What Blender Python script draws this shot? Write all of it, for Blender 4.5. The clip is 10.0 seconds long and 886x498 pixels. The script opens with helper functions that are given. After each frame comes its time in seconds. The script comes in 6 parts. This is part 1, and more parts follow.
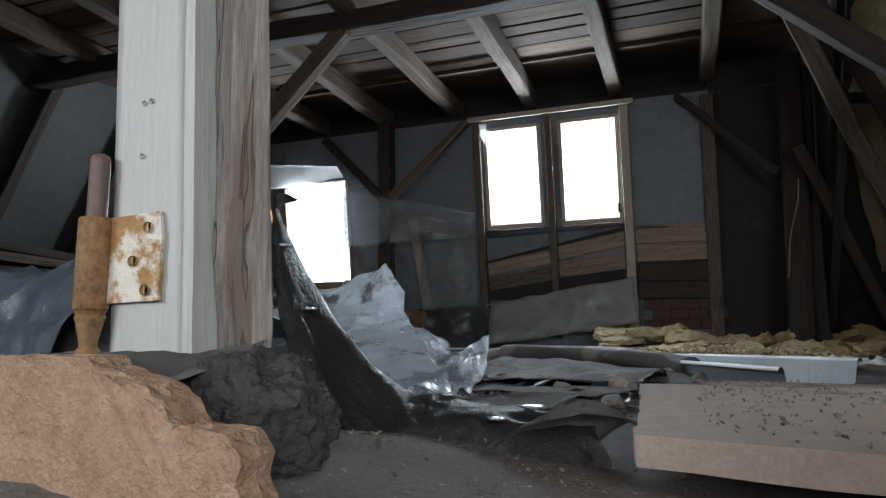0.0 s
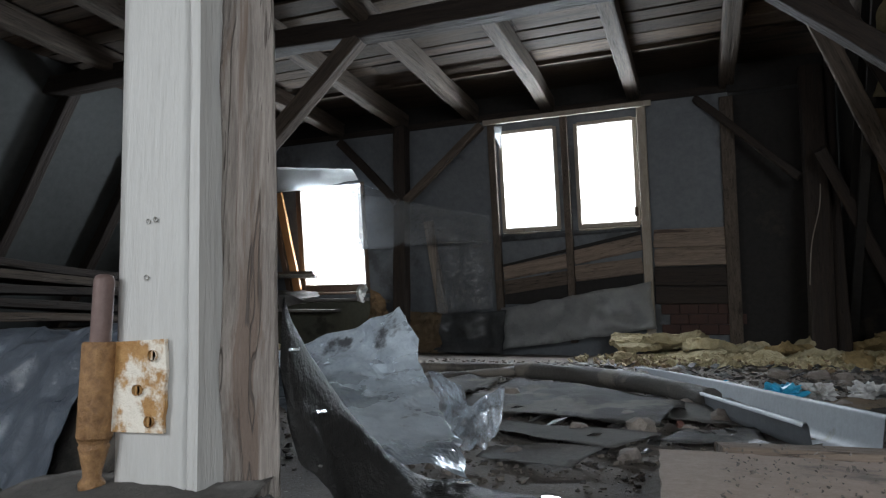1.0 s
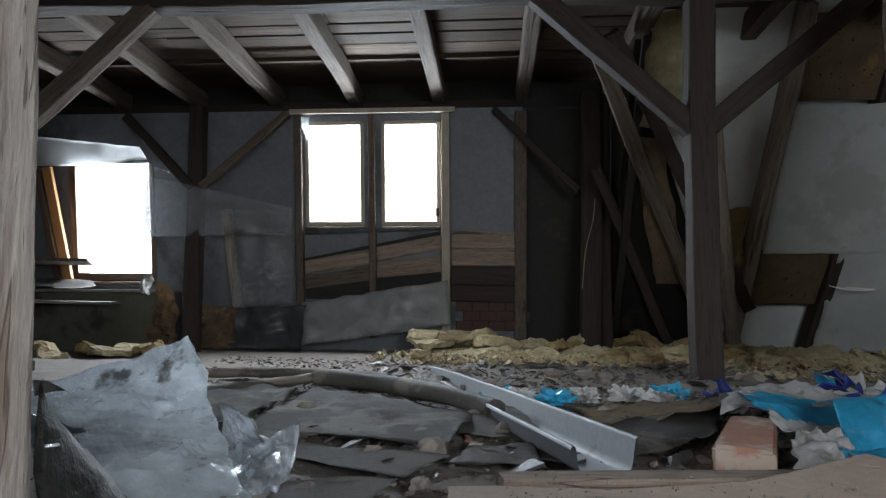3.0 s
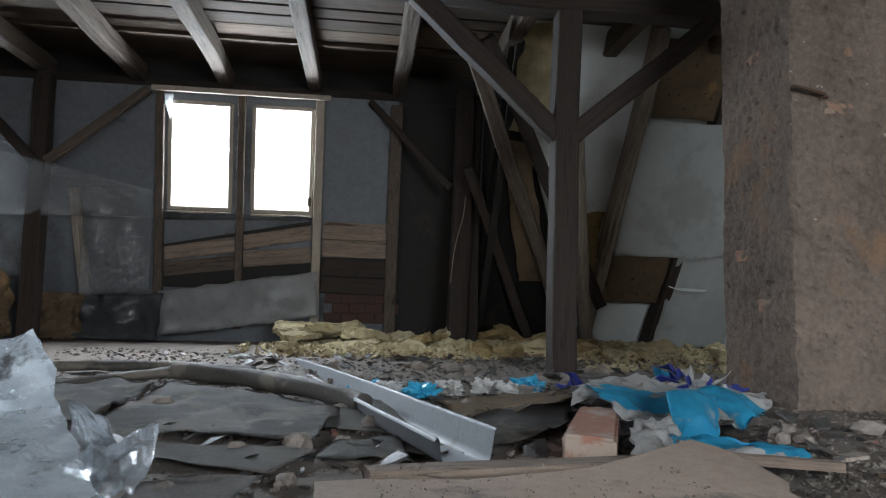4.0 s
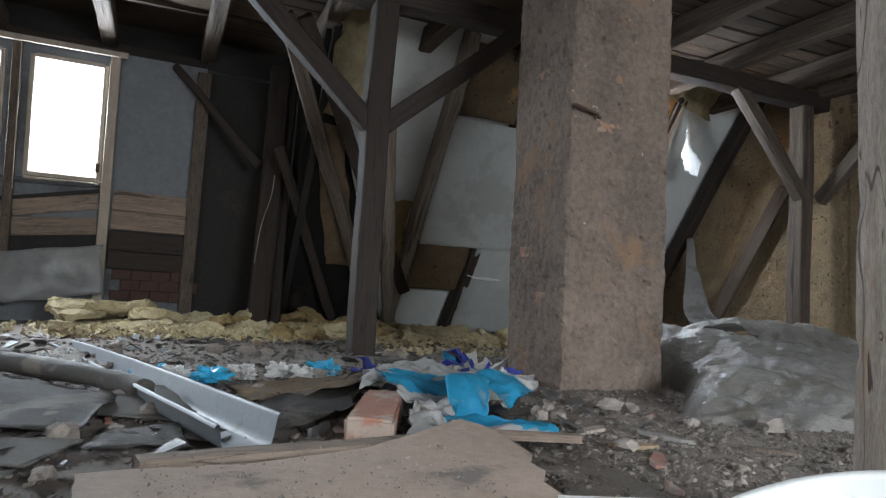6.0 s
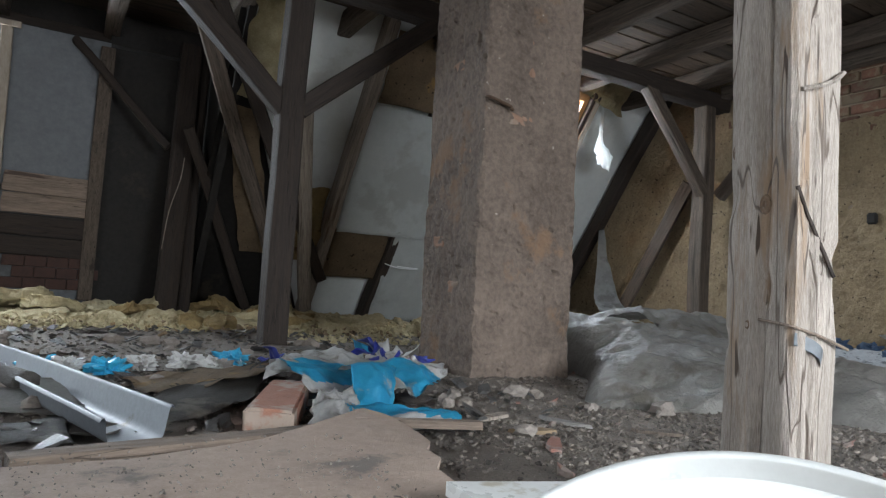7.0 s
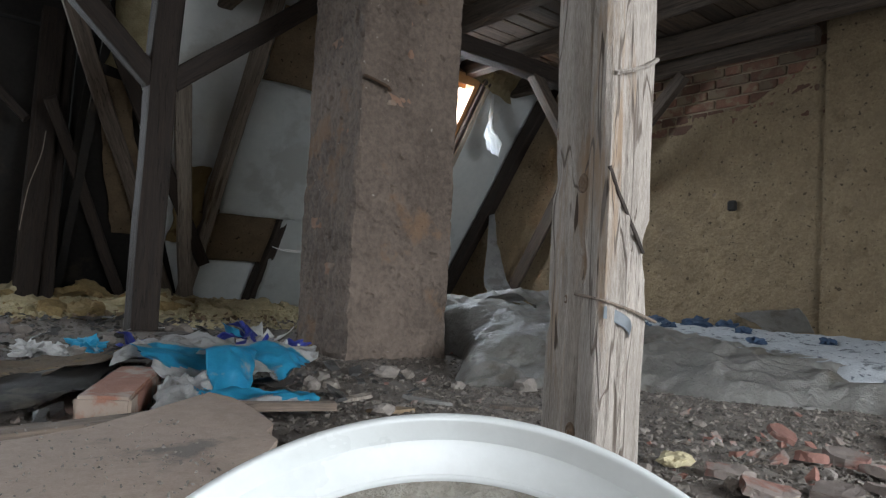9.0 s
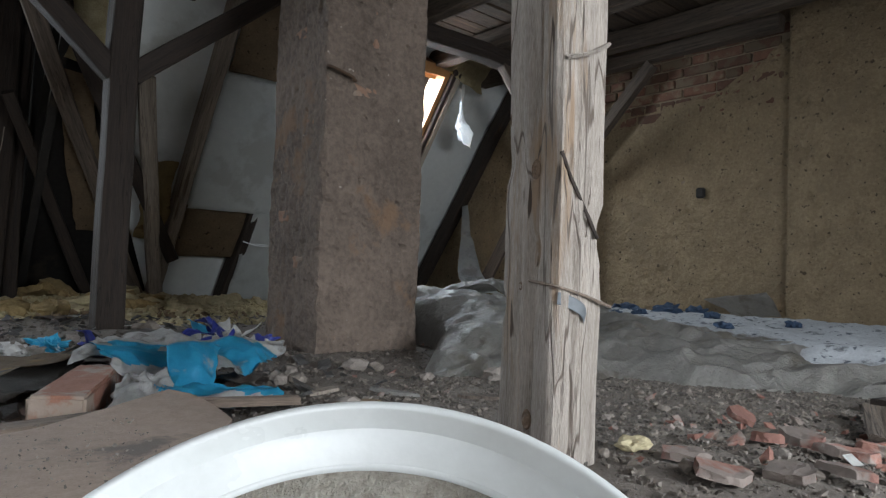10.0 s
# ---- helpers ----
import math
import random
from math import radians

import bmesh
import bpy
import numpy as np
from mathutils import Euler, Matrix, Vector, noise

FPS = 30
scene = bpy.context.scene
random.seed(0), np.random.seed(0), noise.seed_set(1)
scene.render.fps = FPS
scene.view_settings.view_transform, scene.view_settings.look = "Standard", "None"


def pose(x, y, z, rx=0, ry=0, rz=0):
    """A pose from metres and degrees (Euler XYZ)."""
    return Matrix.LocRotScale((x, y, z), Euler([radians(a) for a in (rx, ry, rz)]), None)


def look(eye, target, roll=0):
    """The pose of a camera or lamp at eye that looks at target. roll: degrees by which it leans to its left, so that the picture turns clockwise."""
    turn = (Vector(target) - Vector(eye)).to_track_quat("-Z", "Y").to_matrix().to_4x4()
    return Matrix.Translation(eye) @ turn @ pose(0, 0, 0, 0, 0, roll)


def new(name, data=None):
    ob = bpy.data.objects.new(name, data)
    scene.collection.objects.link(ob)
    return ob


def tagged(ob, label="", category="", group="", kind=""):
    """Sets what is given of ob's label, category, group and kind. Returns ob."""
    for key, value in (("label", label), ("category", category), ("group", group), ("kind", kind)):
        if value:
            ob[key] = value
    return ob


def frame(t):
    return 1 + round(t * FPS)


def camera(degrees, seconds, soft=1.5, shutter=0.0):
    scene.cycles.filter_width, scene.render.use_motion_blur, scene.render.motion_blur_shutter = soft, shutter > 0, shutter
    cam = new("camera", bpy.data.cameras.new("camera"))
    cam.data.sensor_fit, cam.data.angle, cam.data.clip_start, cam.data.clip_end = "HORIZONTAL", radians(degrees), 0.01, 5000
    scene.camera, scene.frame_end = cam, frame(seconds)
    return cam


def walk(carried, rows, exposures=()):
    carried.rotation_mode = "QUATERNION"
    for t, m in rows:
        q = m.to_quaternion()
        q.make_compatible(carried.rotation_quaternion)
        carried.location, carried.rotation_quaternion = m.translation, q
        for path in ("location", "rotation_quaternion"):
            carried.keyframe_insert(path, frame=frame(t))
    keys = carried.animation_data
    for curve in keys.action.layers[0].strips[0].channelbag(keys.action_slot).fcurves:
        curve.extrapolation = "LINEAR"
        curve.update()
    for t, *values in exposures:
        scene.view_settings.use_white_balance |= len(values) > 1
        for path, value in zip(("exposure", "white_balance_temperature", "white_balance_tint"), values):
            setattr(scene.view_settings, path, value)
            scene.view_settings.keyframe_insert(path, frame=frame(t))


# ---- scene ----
cam = camera(68.84, 10.0, soft=1.25)
PATH = [
    (0.0, (-0.008, 0.320, 0.112), (-0.702, 2.176, 0.379), -0.15),
    (0.5, (-0.005, 0.323, 0.153), (-0.713, 2.175, 0.420), 0.02),
    (1.0, (-0.009, 0.327, 0.209), (-0.748, 2.169, 0.451), -0.02),
    (1.5, (-0.017, 0.342, 0.250), (-0.759, 2.188, 0.450), -0.17),
    (2.0, (-0.012, 0.338, 0.284), (-0.598, 2.240, 0.481), -0.52),
    (2.5, (-0.008, 0.326, 0.291), (-0.466, 2.262, 0.491), -0.34),
    (3.0, (-0.009, 0.330, 0.289), (-0.163, 2.314, 0.488), 0.42),
    (4.5, (-0.017, 0.272, 0.309), (0.363, 2.228, 0.478), 1.88),
    (5.0, (-0.007, 0.243, 0.316), (0.533, 2.162, 0.479), 2.38),
    (5.5, (-0.001, 0.247, 0.315), (0.671, 2.124, 0.472), 2.86),
    (7.0, (0.046, 0.227, 0.319), (1.057, 1.949, 0.444), 3.42),
    (7.5, (0.061, 0.219, 0.317), (1.149, 1.893, 0.439), 3.52),
    (8.0, (0.082, 0.209, 0.316), (1.256, 1.824, 0.433), 3.67),
    (8.5, (0.108, 0.200, 0.314), (1.347, 1.766, 0.424), 3.73),
    (9.0, (0.137, 0.178, 0.314), (1.396, 1.730, 0.409), 3.18),
    (9.5, (0.154, 0.170, 0.312), (1.450, 1.691, 0.398), 2.55),
    (10.0, (0.168, 0.165, 0.311), (1.482, 1.671, 0.385), 2.07),
]
walk(cam, [(t, look(eye, target, roll)) for t, eye, target, roll in PATH], exposures=[(0.0, 0.27), (1.5, 0.06), (3.0, 0.45), (4.5, 0.8), (5.5, 1.0), (7.0, 1.06), (8.0, 0.88), (9.0, 0.62), (10.0, 0.52)])

# ---- world and light: overcast daylight through the roof windows ----
world = bpy.data.worlds.new("overcast_sky")
scene.world = world
world.use_nodes = True
wt = world.node_tree
sky = wt.nodes.new("ShaderNodeTexSky")
sky.sky_type, sky.sun_disc, sky.sun_elevation, sky.sun_rotation = "NISHITA", False, radians(38), radians(20)
sky.air_density, sky.dust_density, sky.ozone_density = 1.0, 5.0, 1.0
wt.links.new(sky.outputs[0], wt.nodes["Background"].inputs[0])
wt.nodes["Background"].inputs[1].default_value = 0.15
sun_data = bpy.data.lights.new("sun", "SUN")
sun_data.energy, sun_data.angle, sun_data.color = 0.8, radians(20), (1.0, 0.96, 0.9)
sun = new("sun", sun_data)
sun.matrix_world = look((0, 12, 10), (0, 0, 0))


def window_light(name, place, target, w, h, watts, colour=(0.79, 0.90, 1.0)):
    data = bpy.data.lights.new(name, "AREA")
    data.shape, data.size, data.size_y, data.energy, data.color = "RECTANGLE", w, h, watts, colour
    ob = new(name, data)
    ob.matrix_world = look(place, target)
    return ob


window_light("daylight_dormer", (-1.26, 5.42, 1.40), (-1.26, 4.0, 1.15), 0.40, 0.74, 34)
window_light("daylight_dormer", (-0.655, 5.42, 1.40), (-0.655, 4.0, 1.15), 0.40, 0.74, 34)
window_light("daylight_west_window", (-3.11, 5.48, 1.05), (-3.0, 4.0, 0.80), 0.60, 0.86, 46)
window_light("daylight_roof_window", (3.37, 4.50, 1.80), (3.60, 3.40, 0.90), 0.54, 0.72, 38)
# unseen openings assumed behind the camera, added to light post, jamb and chimney
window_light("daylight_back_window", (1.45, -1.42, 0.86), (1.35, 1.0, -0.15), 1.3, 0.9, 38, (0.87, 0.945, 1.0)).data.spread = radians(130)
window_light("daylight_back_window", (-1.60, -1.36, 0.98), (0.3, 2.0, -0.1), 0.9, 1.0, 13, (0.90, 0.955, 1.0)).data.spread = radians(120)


# ---- materials ----
def material(name, dark, light, scale=8.0, rough=0.8, bump=0.3, metal=0.0, stretch=(1, 1, 1), spots=None, spot_size=3.0,
             spot_level=0.6, fine=60.0, contrast=0.25, alpha=1.0, rough_spread=0.15, per_object=0.0, transmission=0.0, island=0.0, specks=None, speck_size=70.0, speck_level=0.66, cracks=0.0, crack_scale=3.0, depth=0.01):
    """Two scales of variation in colour, roughness and relief; spots: a second colour in blotches."""
    m = bpy.data.materials.new(name)
    m.use_nodes = True
    nt = m.node_tree
    n, ln = nt.nodes, nt.links
    bsdf = n["Principled BSDF"]
    tc, mp = n.new("ShaderNodeTexCoord"), n.new("ShaderNodeMapping")
    mp.inputs["Scale"].default_value = stretch
    ln.new(tc.outputs["Object"], mp.inputs["Vector"])
    info = n.new("ShaderNodeObjectInfo")
    add = n.new("ShaderNodeVectorMath")
    add.operation = "MULTIPLY_ADD"
    add.inputs[1].default_value = (37, 19, 53)
    ln.new(info.outputs["Random"], add.inputs[0])
    ln.new(mp.outputs[0], add.inputs[2])

    def nz(sc, detail=6, roughness=0.6):
        t = n.new("ShaderNodeTexNoise")
        t.inputs["Scale"].default_value, t.inputs["Detail"].default_value, t.inputs["Roughness"].default_value = sc, detail, roughness
        ln.new(add.outputs[0], t.inputs["Vector"])
        return t

    def mix(a, b, f):
        x = n.new("ShaderNodeMix")
        x.data_type = "RGBA"
        for s, v in (("A", a), ("B", b)):
            sock = [i for i in x.inputs if i.name == s and i.type == "RGBA"][0]
            if isinstance(v, tuple):
                sock.default_value = (*v, 1)
            else:
                ln.new(v, sock)
        ln.new(f, x.inputs[0])
        return [o for o in x.outputs if o.type == "RGBA"][0]

    def ramp(v, lo, hi):
        r = n.new("ShaderNodeMapRange")
        r.inputs[1].default_value, r.inputs[2].default_value = lo, hi
        ln.new(v, r.inputs[0])
        return r.outputs[0]

    big, small = nz(scale), nz(fine, 4, 0.7)
    both = n.new("ShaderNodeMath")
    both.operation = "MULTIPLY_ADD"
    both.inputs[1].default_value = 0.5
    half = n.new("ShaderNodeMath")
    half.operation = "MULTIPLY"
    half.inputs[1].default_value = 0.5
    ln.new(big.outputs[0], half.inputs[0])
    ln.new(small.outputs[0], both.inputs[0])
    ln.new(half.outputs[0], both.inputs[2])
    height = both.outputs[0]
    col = mix(dark, light, ramp(height, 0.5 - contrast, 0.5 + contrast))
    if spots:
        blot = nz(spot_size, 8, 0.65)
        col = mix(col, spots, ramp(blot.outputs[0], spot_level, spot_level + 0.07))
    if cracks:
        line = nz(crack_scale, 3, 0.55)
        away = n.new("ShaderNodeMath")
        away.operation = "SUBTRACT"
        away.inputs[1].default_value = 0.5
        ln.new(line.outputs[0], away.inputs[0])
        size = n.new("ShaderNodeMath")
        size.operation = "ABSOLUTE"
        ln.new(away.outputs[0], size.inputs[0])
        gap = ramp(size.outputs[0], cracks * 0.3, cracks)
        col = mix(dark, col, gap)
        deep = n.new("ShaderNodeMath")
        deep.operation = "MULTIPLY_ADD"
        deep.inputs[1].default_value = 0.35
        ln.new(gap, deep.inputs[0])
        ln.new(height, deep.inputs[2])
        height = deep.outputs[0]
    if specks:
        dots = nz(speck_size, 2, 0.5)
        col = mix(col, specks, ramp(dots.outputs[0], speck_level, speck_level + 0.05))
    if island:
        geo = n.new("ShaderNodeNewGeometry")
    if per_object or island:
        hsv = n.new("ShaderNodeHueSaturation")
        v = n.new("ShaderNodeMapRange")
        v.inputs[3].default_value, v.inputs[4].default_value = 1 - max(per_object, island), 1 + max(per_object, island)
        ln.new(geo.outputs["Random Per Island"] if island else info.outputs["Random"], v.inputs[0])
        ln.new(v.outputs[0], hsv.inputs["Value"])
        ln.new(col, hsv.inputs["Color"])
        col = hsv.outputs[0]
    ln.new(col, bsdf.inputs["Base Color"])
    rr = n.new("ShaderNodeMapRange")
    rr.inputs[3].default_value, rr.inputs[4].default_value = max(0.02, rough - rough_spread), min(1, rough + rough_spread)
    ln.new(big.outputs[0], rr.inputs[0])
    ln.new(rr.outputs[0], bsdf.inputs["Roughness"])
    bsdf.inputs["Metallic"].default_value = metal
    if alpha < 1:
        bsdf.inputs["Alpha"].default_value = alpha
    bsdf.inputs["Transmission Weight"].default_value = transmission
    if bump:
        b = n.new("ShaderNodeBump")
        b.inputs["Strength"].default_value, b.inputs["Distance"].default_value = bump, depth
        ln.new(height, b.inputs["Height"])
        ln.new(b.outputs[0], bsdf.inputs["Normal"])
    return m


M = {}
M["wood_grey"] = material("weathered_timber", (0.038, 0.028, 0.022), (0.16, 0.122, 0.095), 5, 0.85, 0.6, stretch=(11, 11, 0.5), fine=26, spots=(0.04, 0.029, 0.022), spot_size=2.2, spot_level=0.58, contrast=0.17, cracks=0.009, crack_scale=2.2)
M["wood_pale"] = material("bleached_timber", (0.17, 0.132, 0.108), (0.68, 0.60, 0.53), 6, 0.85, 1.0, stretch=(8, 8, 0.8), fine=85, spots=(0.36, 0.25, 0.17), spot_size=1.9, spot_level=0.595, contrast=0.22, cracks=0.007, crack_scale=1.5, depth=0.012, specks=(0.09, 0.062, 0.046), speck_size=12, speck_level=0.66)
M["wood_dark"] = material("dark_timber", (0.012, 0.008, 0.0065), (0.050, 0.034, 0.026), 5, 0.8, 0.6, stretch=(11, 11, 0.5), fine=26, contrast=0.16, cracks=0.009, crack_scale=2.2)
M["board"] = material("ceiling_board", (0.030, 0.020, 0.014), (0.15, 0.106, 0.075), 3, 0.85, 0.5, stretch=(0.5, 9, 9), fine=25, spots=(0.05, 0.035, 0.027), spot_size=1.2, spot_level=0.56, island=0.4, contrast=0.18, cracks=0.008, crack_scale=2)
M["lath"] = material("old_planks", (0.10, 0.075, 0.06), (0.33, 0.25, 0.195), 4, 0.85, 0.6, stretch=(10, 10, 0.6), fine=30, contrast=0.17, spots=(0.08, 0.055, 0.045), spot_size=2, spot_level=0.6, per_object=0.2, cracks=0.008, crack_scale=1.6)
M["white_paint"] = material("old_white_paint", (0.40, 0.385, 0.365), (0.50, 0.485, 0.465), 6, 0.5, 0.3, stretch=(5, 5, 0.6), fine=40, spots=(0.26, 0.22, 0.18), spot_size=5, spot_level=0.70)
M["rust"] = material("painted_rusty_iron", (0.27, 0.12, 0.03), (0.50, 0.30, 0.12), 40, 0.7, 0.5, fine=160, spots=(0.72, 0.66, 0.57), spot_size=26, spot_level=0.5)
M["pin"] = material("dull_hinge_pin", (0.10, 0.06, 0.055), (0.19, 0.13, 0.115), 30, 0.6, 0.2, metal=0.3, fine=150)
M["felt"] = material("bitumen_felt", (0.028, 0.025, 0.022), (0.098, 0.088, 0.078), 9, 0.72, 0.9, fine=130, spots=(0.165, 0.142, 0.118), spot_size=4, spot_level=0.5, rough_spread=0.25)
M["tar"] = material("tar_lump", (0.014, 0.013, 0.013), (0.075, 0.069, 0.064), 30, 0.7, 1.0, fine=170, spots=(0.10, 0.09, 0.085), spot_size=14, spot_level=0.68)
M["foil"] = material("aluminium_foil", (0.42, 0.475, 0.53), (0.90, 0.95, 0.99), 7, 0.27, 0.6, metal=0.45, fine=34, spots=(0.20, 0.205, 0.215), spot_size=9, spot_level=0.60, contrast=0.22)
M["foil_bright"] = material("bright_foil", (0.55, 0.58, 0.62), (0.90, 0.93, 0.96), 9, 0.20, 0.3, metal=0.75, fine=40)
M["zinc"] = material("galvanised_sheet", (0.17, 0.183, 0.20), (0.30, 0.32, 0.345), 9, 0.58, 0.15, metal=0.2, fine=70, spots=(0.15, 0.138, 0.122), spot_size=6, spot_level=0.60)
M["dirt"] = material("attic_dirt", (0.065, 0.053, 0.046), (0.25, 0.21, 0.18), 9, 0.95, 1.0, fine=190, spots=(0.22, 0.195, 0.17), spot_size=3, spot_level=0.58, specks=(0.36, 0.33, 0.29), speck_size=110, speck_level=0.70)
M["grit"] = material("rubble_grit", (0.055, 0.045, 0.038), (0.20, 0.17, 0.145), 30, 0.92, 0.5, fine=220, island=0.6)
M["stone"] = material("mortar_lump", (0.095, 0.08, 0.07), (0.25, 0.215, 0.19), 25, 0.9, 0.7, fine=180, per_object=0.35, island=0.35)
M["brick"] = material("old_red_brick", (0.22, 0.09, 0.06), (0.42, 0.21, 0.15), 18, 0.88, 0.6, fine=150, spots=(0.36, 0.28, 0.23), spot_size=8, spot_level=0.5, per_object=0.2)
M["brick_dull"] = material("smeared_brick", (0.17, 0.10, 0.07), (0.34, 0.20, 0.14), 14, 0.95, 0.8, fine=60, spots=(0.26, 0.20, 0.155), spot_size=7, spot_level=0.5)
M["tile"] = material("broken_roof_tile", (0.13, 0.058, 0.045), (0.27, 0.13, 0.10), 15, 0.9, 0.7, fine=150, spots=(0.20, 0.16, 0.14), spot_size=10, spot_level=0.47, per_object=0.35)
M["clay"] = material("clay_plaster", (0.15, 0.105, 0.062), (0.42, 0.315, 0.195), 6, 0.95, 1.0, fine=45, spots=(0.25, 0.185, 0.115), spot_size=2.0, spot_level=0.55, contrast=0.26, depth=0.045, specks=(0.10, 0.07, 0.042), speck_size=34, speck_level=0.66)
M["chimney"] = material("chimney_plaster", (0.062, 0.045, 0.035), (0.24, 0.182, 0.147), 3.6, 0.95, 1.0, fine=42, spots=(0.20, 0.125, 0.08), spot_size=3.0, spot_level=0.56, contrast=0.2, depth=0.035, specks=(0.36, 0.31, 0.27), speck_size=38, speck_level=0.735)
M["mortar"] = material("lime_mortar", (0.22, 0.16, 0.11), (0.38, 0.30, 0.22), 20, 0.95, 0.7, fine=120)
M["film"] = material("dusty_plastic_film", (0.26, 0.265, 0.27), (0.46, 0.465, 0.465), 4, 0.30, 0.5, fine=22, alpha=0.88, spots=(0.24, 0.235, 0.23), spot_size=3, spot_level=0.58)
M["sheet"] = material("grey_plastic_sheet", (0.22, 0.205, 0.187), (0.40, 0.38, 0.355), 6, 0.45, 0.8, fine=30, spots=(0.20, 0.178, 0.152), spot_size=4, spot_level=0.55, depth=0.025)
M["membrane"] = material("roof_membrane", (0.58, 0.60, 0.595), (0.74, 0.755, 0.745), 3, 0.55, 0.2, fine=20, spots=(0.56, 0.565, 0.55), spot_size=2, spot_level=0.55)
M["wall_grey"] = material("grey_lining", (0.085, 0.092, 0.103), (0.165, 0.175, 0.19), 3, 0.6, 0.5, fine=24, spots=(0.07, 0.072, 0.075), spot_size=1.6, spot_level=0.55)
M["wool"] = material("yellow_mineral_wool", (0.24, 0.19, 0.098), (0.58, 0.505, 0.33), 16, 1.0, 1.0, fine=120, spots=(0.30, 0.19, 0.08), spot_size=6, spot_level=0.62, per_object=0.2)
M["wool_brown"] = material("brown_wool_board", (0.13, 0.09, 0.055), (0.30, 0.215, 0.135), 8, 1.0, 0.9, fine=80, spots=(0.40, 0.25, 0.10), spot_size=4, spot_level=0.62, specks=(0.07, 0.05, 0.03), speck_size=30, speck_level=0.66)
M["chip"] = material("chipboard", (0.24, 0.175, 0.14), (0.44, 0.34, 0.28), 40, 0.9, 0.4, fine=220, spots=(0.16, 0.13, 0.115), spot_size=5, spot_level=0.6, specks=(0.10, 0.08, 0.07), speck_size=40, speck_level=0.72)
M["chip_raw"] = material("broken_chipboard", (0.30, 0.17, 0.105), (0.66, 0.44, 0.30), 55, 0.95, 1.0, fine=260, spots=(0.30, 0.20, 0.16), spot_size=24, spot_level=0.64, contrast=0.24, depth=0.01)
M["slate"] = material("grey_roofing_scrap", (0.115, 0.107, 0.10), (0.27, 0.252, 0.236), 8, 0.85, 0.5, fine=120, per_object=0.2, spots=(0.12, 0.11, 0.10), spot_size=6, spot_level=0.6)
M["bucket"] = material("white_bucket_plastic", (0.58, 0.59, 0.58), (0.74, 0.75, 0.745), 6, 0.28, 0.05, fine=50, spots=(0.42, 0.38, 0.30), spot_size=9, spot_level=0.62)
M["fill"] = material("dried_plaster_fill", (0.12, 0.10, 0.075), (0.50, 0.46, 0.40), 40, 0.9, 1.0, fine=180, spots=(0.62, 0.60, 0.56), spot_size=16, spot_level=0.60, contrast=0.24, specks=(0.10, 0.08, 0.05), speck_size=60, speck_level=0.66)
M["bag_blue"] = material("blue_bag_plastic", (0.02, 0.26, 0.46), (0.06, 0.44, 0.66), 12, 0.4, 0.2, fine=60, spots=(0.40, 0.42, 0.43), spot_size=7, spot_level=0.6)
M["bag_deep"] = material("deep_blue_plastic", (0.02, 0.03, 0.20), (0.06, 0.08, 0.36), 12, 0.4, 0.2, fine=60)
M["bag_white"] = material("torn_white_paper", (0.36, 0.35, 0.34), (0.62, 0.61, 0.60), 12, 0.6, 0.4, fine=70, spots=(0.24, 0.215, 0.195), spot_size=8, spot_level=0.54)
M["white_fluff"] = material("white_loose_fill", (0.32, 0.34, 0.37), (0.66, 0.68, 0.71), 25, 1.0, 1.0, fine=140, spots=(0.13, 0.135, 0.15), spot_size=9, spot_level=0.57, specks=(0.14, 0.15, 0.18), speck_size=32, speck_level=0.62)
M["pine"] = material("varnished_pine", (0.34, 0.15, 0.05), (0.58, 0.31, 0.13), 4, 0.4, 0.15, stretch=(7, 7, 0.5), fine=25)
M["frame_old"] = material("old_window_wood", (0.22, 0.17, 0.13), (0.45, 0.40, 0.34), 5, 0.7, 0.4, stretch=(6, 6, 0.6), fine=30)
# near-black lining; also paints the shade of the dormer corner, joint and hole
M["black"] = material("black_lining_and_shade", (0.009, 0.0082, 0.0078), (0.034, 0.029, 0.026), 4, 0.9, 0.6, fine=30, spots=(0.045, 0.034, 0.026), spot_size=2.5, spot_level=0.6)
M["felt_black"] = material("black_felt_edge", (0.020, 0.019, 0.019), (0.085, 0.080, 0.076), 12, 0.5, 0.9, fine=110, spots=(0.19, 0.17, 0.15), spot_size=7, spot_level=0.56, rough_spread=0.25, specks=(0.50, 0.48, 0.45), speck_size=60, speck_level=0.74)
M["wood_jamb"] = material("grey_split_timber", (0.10, 0.08, 0.068), (0.43, 0.375, 0.335), 4, 0.88, 0.9, stretch=(14, 14, 0.7), fine=24, spots=(0.17, 0.125, 0.10), spot_size=2.5, spot_level=0.54, contrast=0.22, cracks=0.008, crack_scale=2.4, depth=0.014, specks=(0.05, 0.036, 0.028), speck_size=24, speck_level=0.68)
M["rust_brown"] = material("rusty_knuckle", (0.13, 0.06, 0.022), (0.36, 0.20, 0.085), 45, 0.7, 0.5, fine=180, spots=(0.55, 0.46, 0.34), spot_size=30, spot_level=0.64, contrast=0.18)
M["knot"] = material("resinous_knot", (0.05, 0.03, 0.02), (0.30, 0.20, 0.13), 90, 0.75, 0.6, fine=260, contrast=0.25)
M["brick_dark_red"] = material("dark_red_brick", (0.03, 0.018, 0.015), (0.10, 0.05, 0.04), 18, 0.9, 0.6, fine=150)
M["iron"] = material("rusty_iron", (0.05, 0.03, 0.02), (0.13, 0.08, 0.05), 40, 0.8, 0.4, metal=0.4, fine=160)
M["rag"] = material("white_plastic_rag", (0.66, 0.68, 0.69), (0.82, 0.84, 0.85), 10, 0.45, 0.2, fine=60)
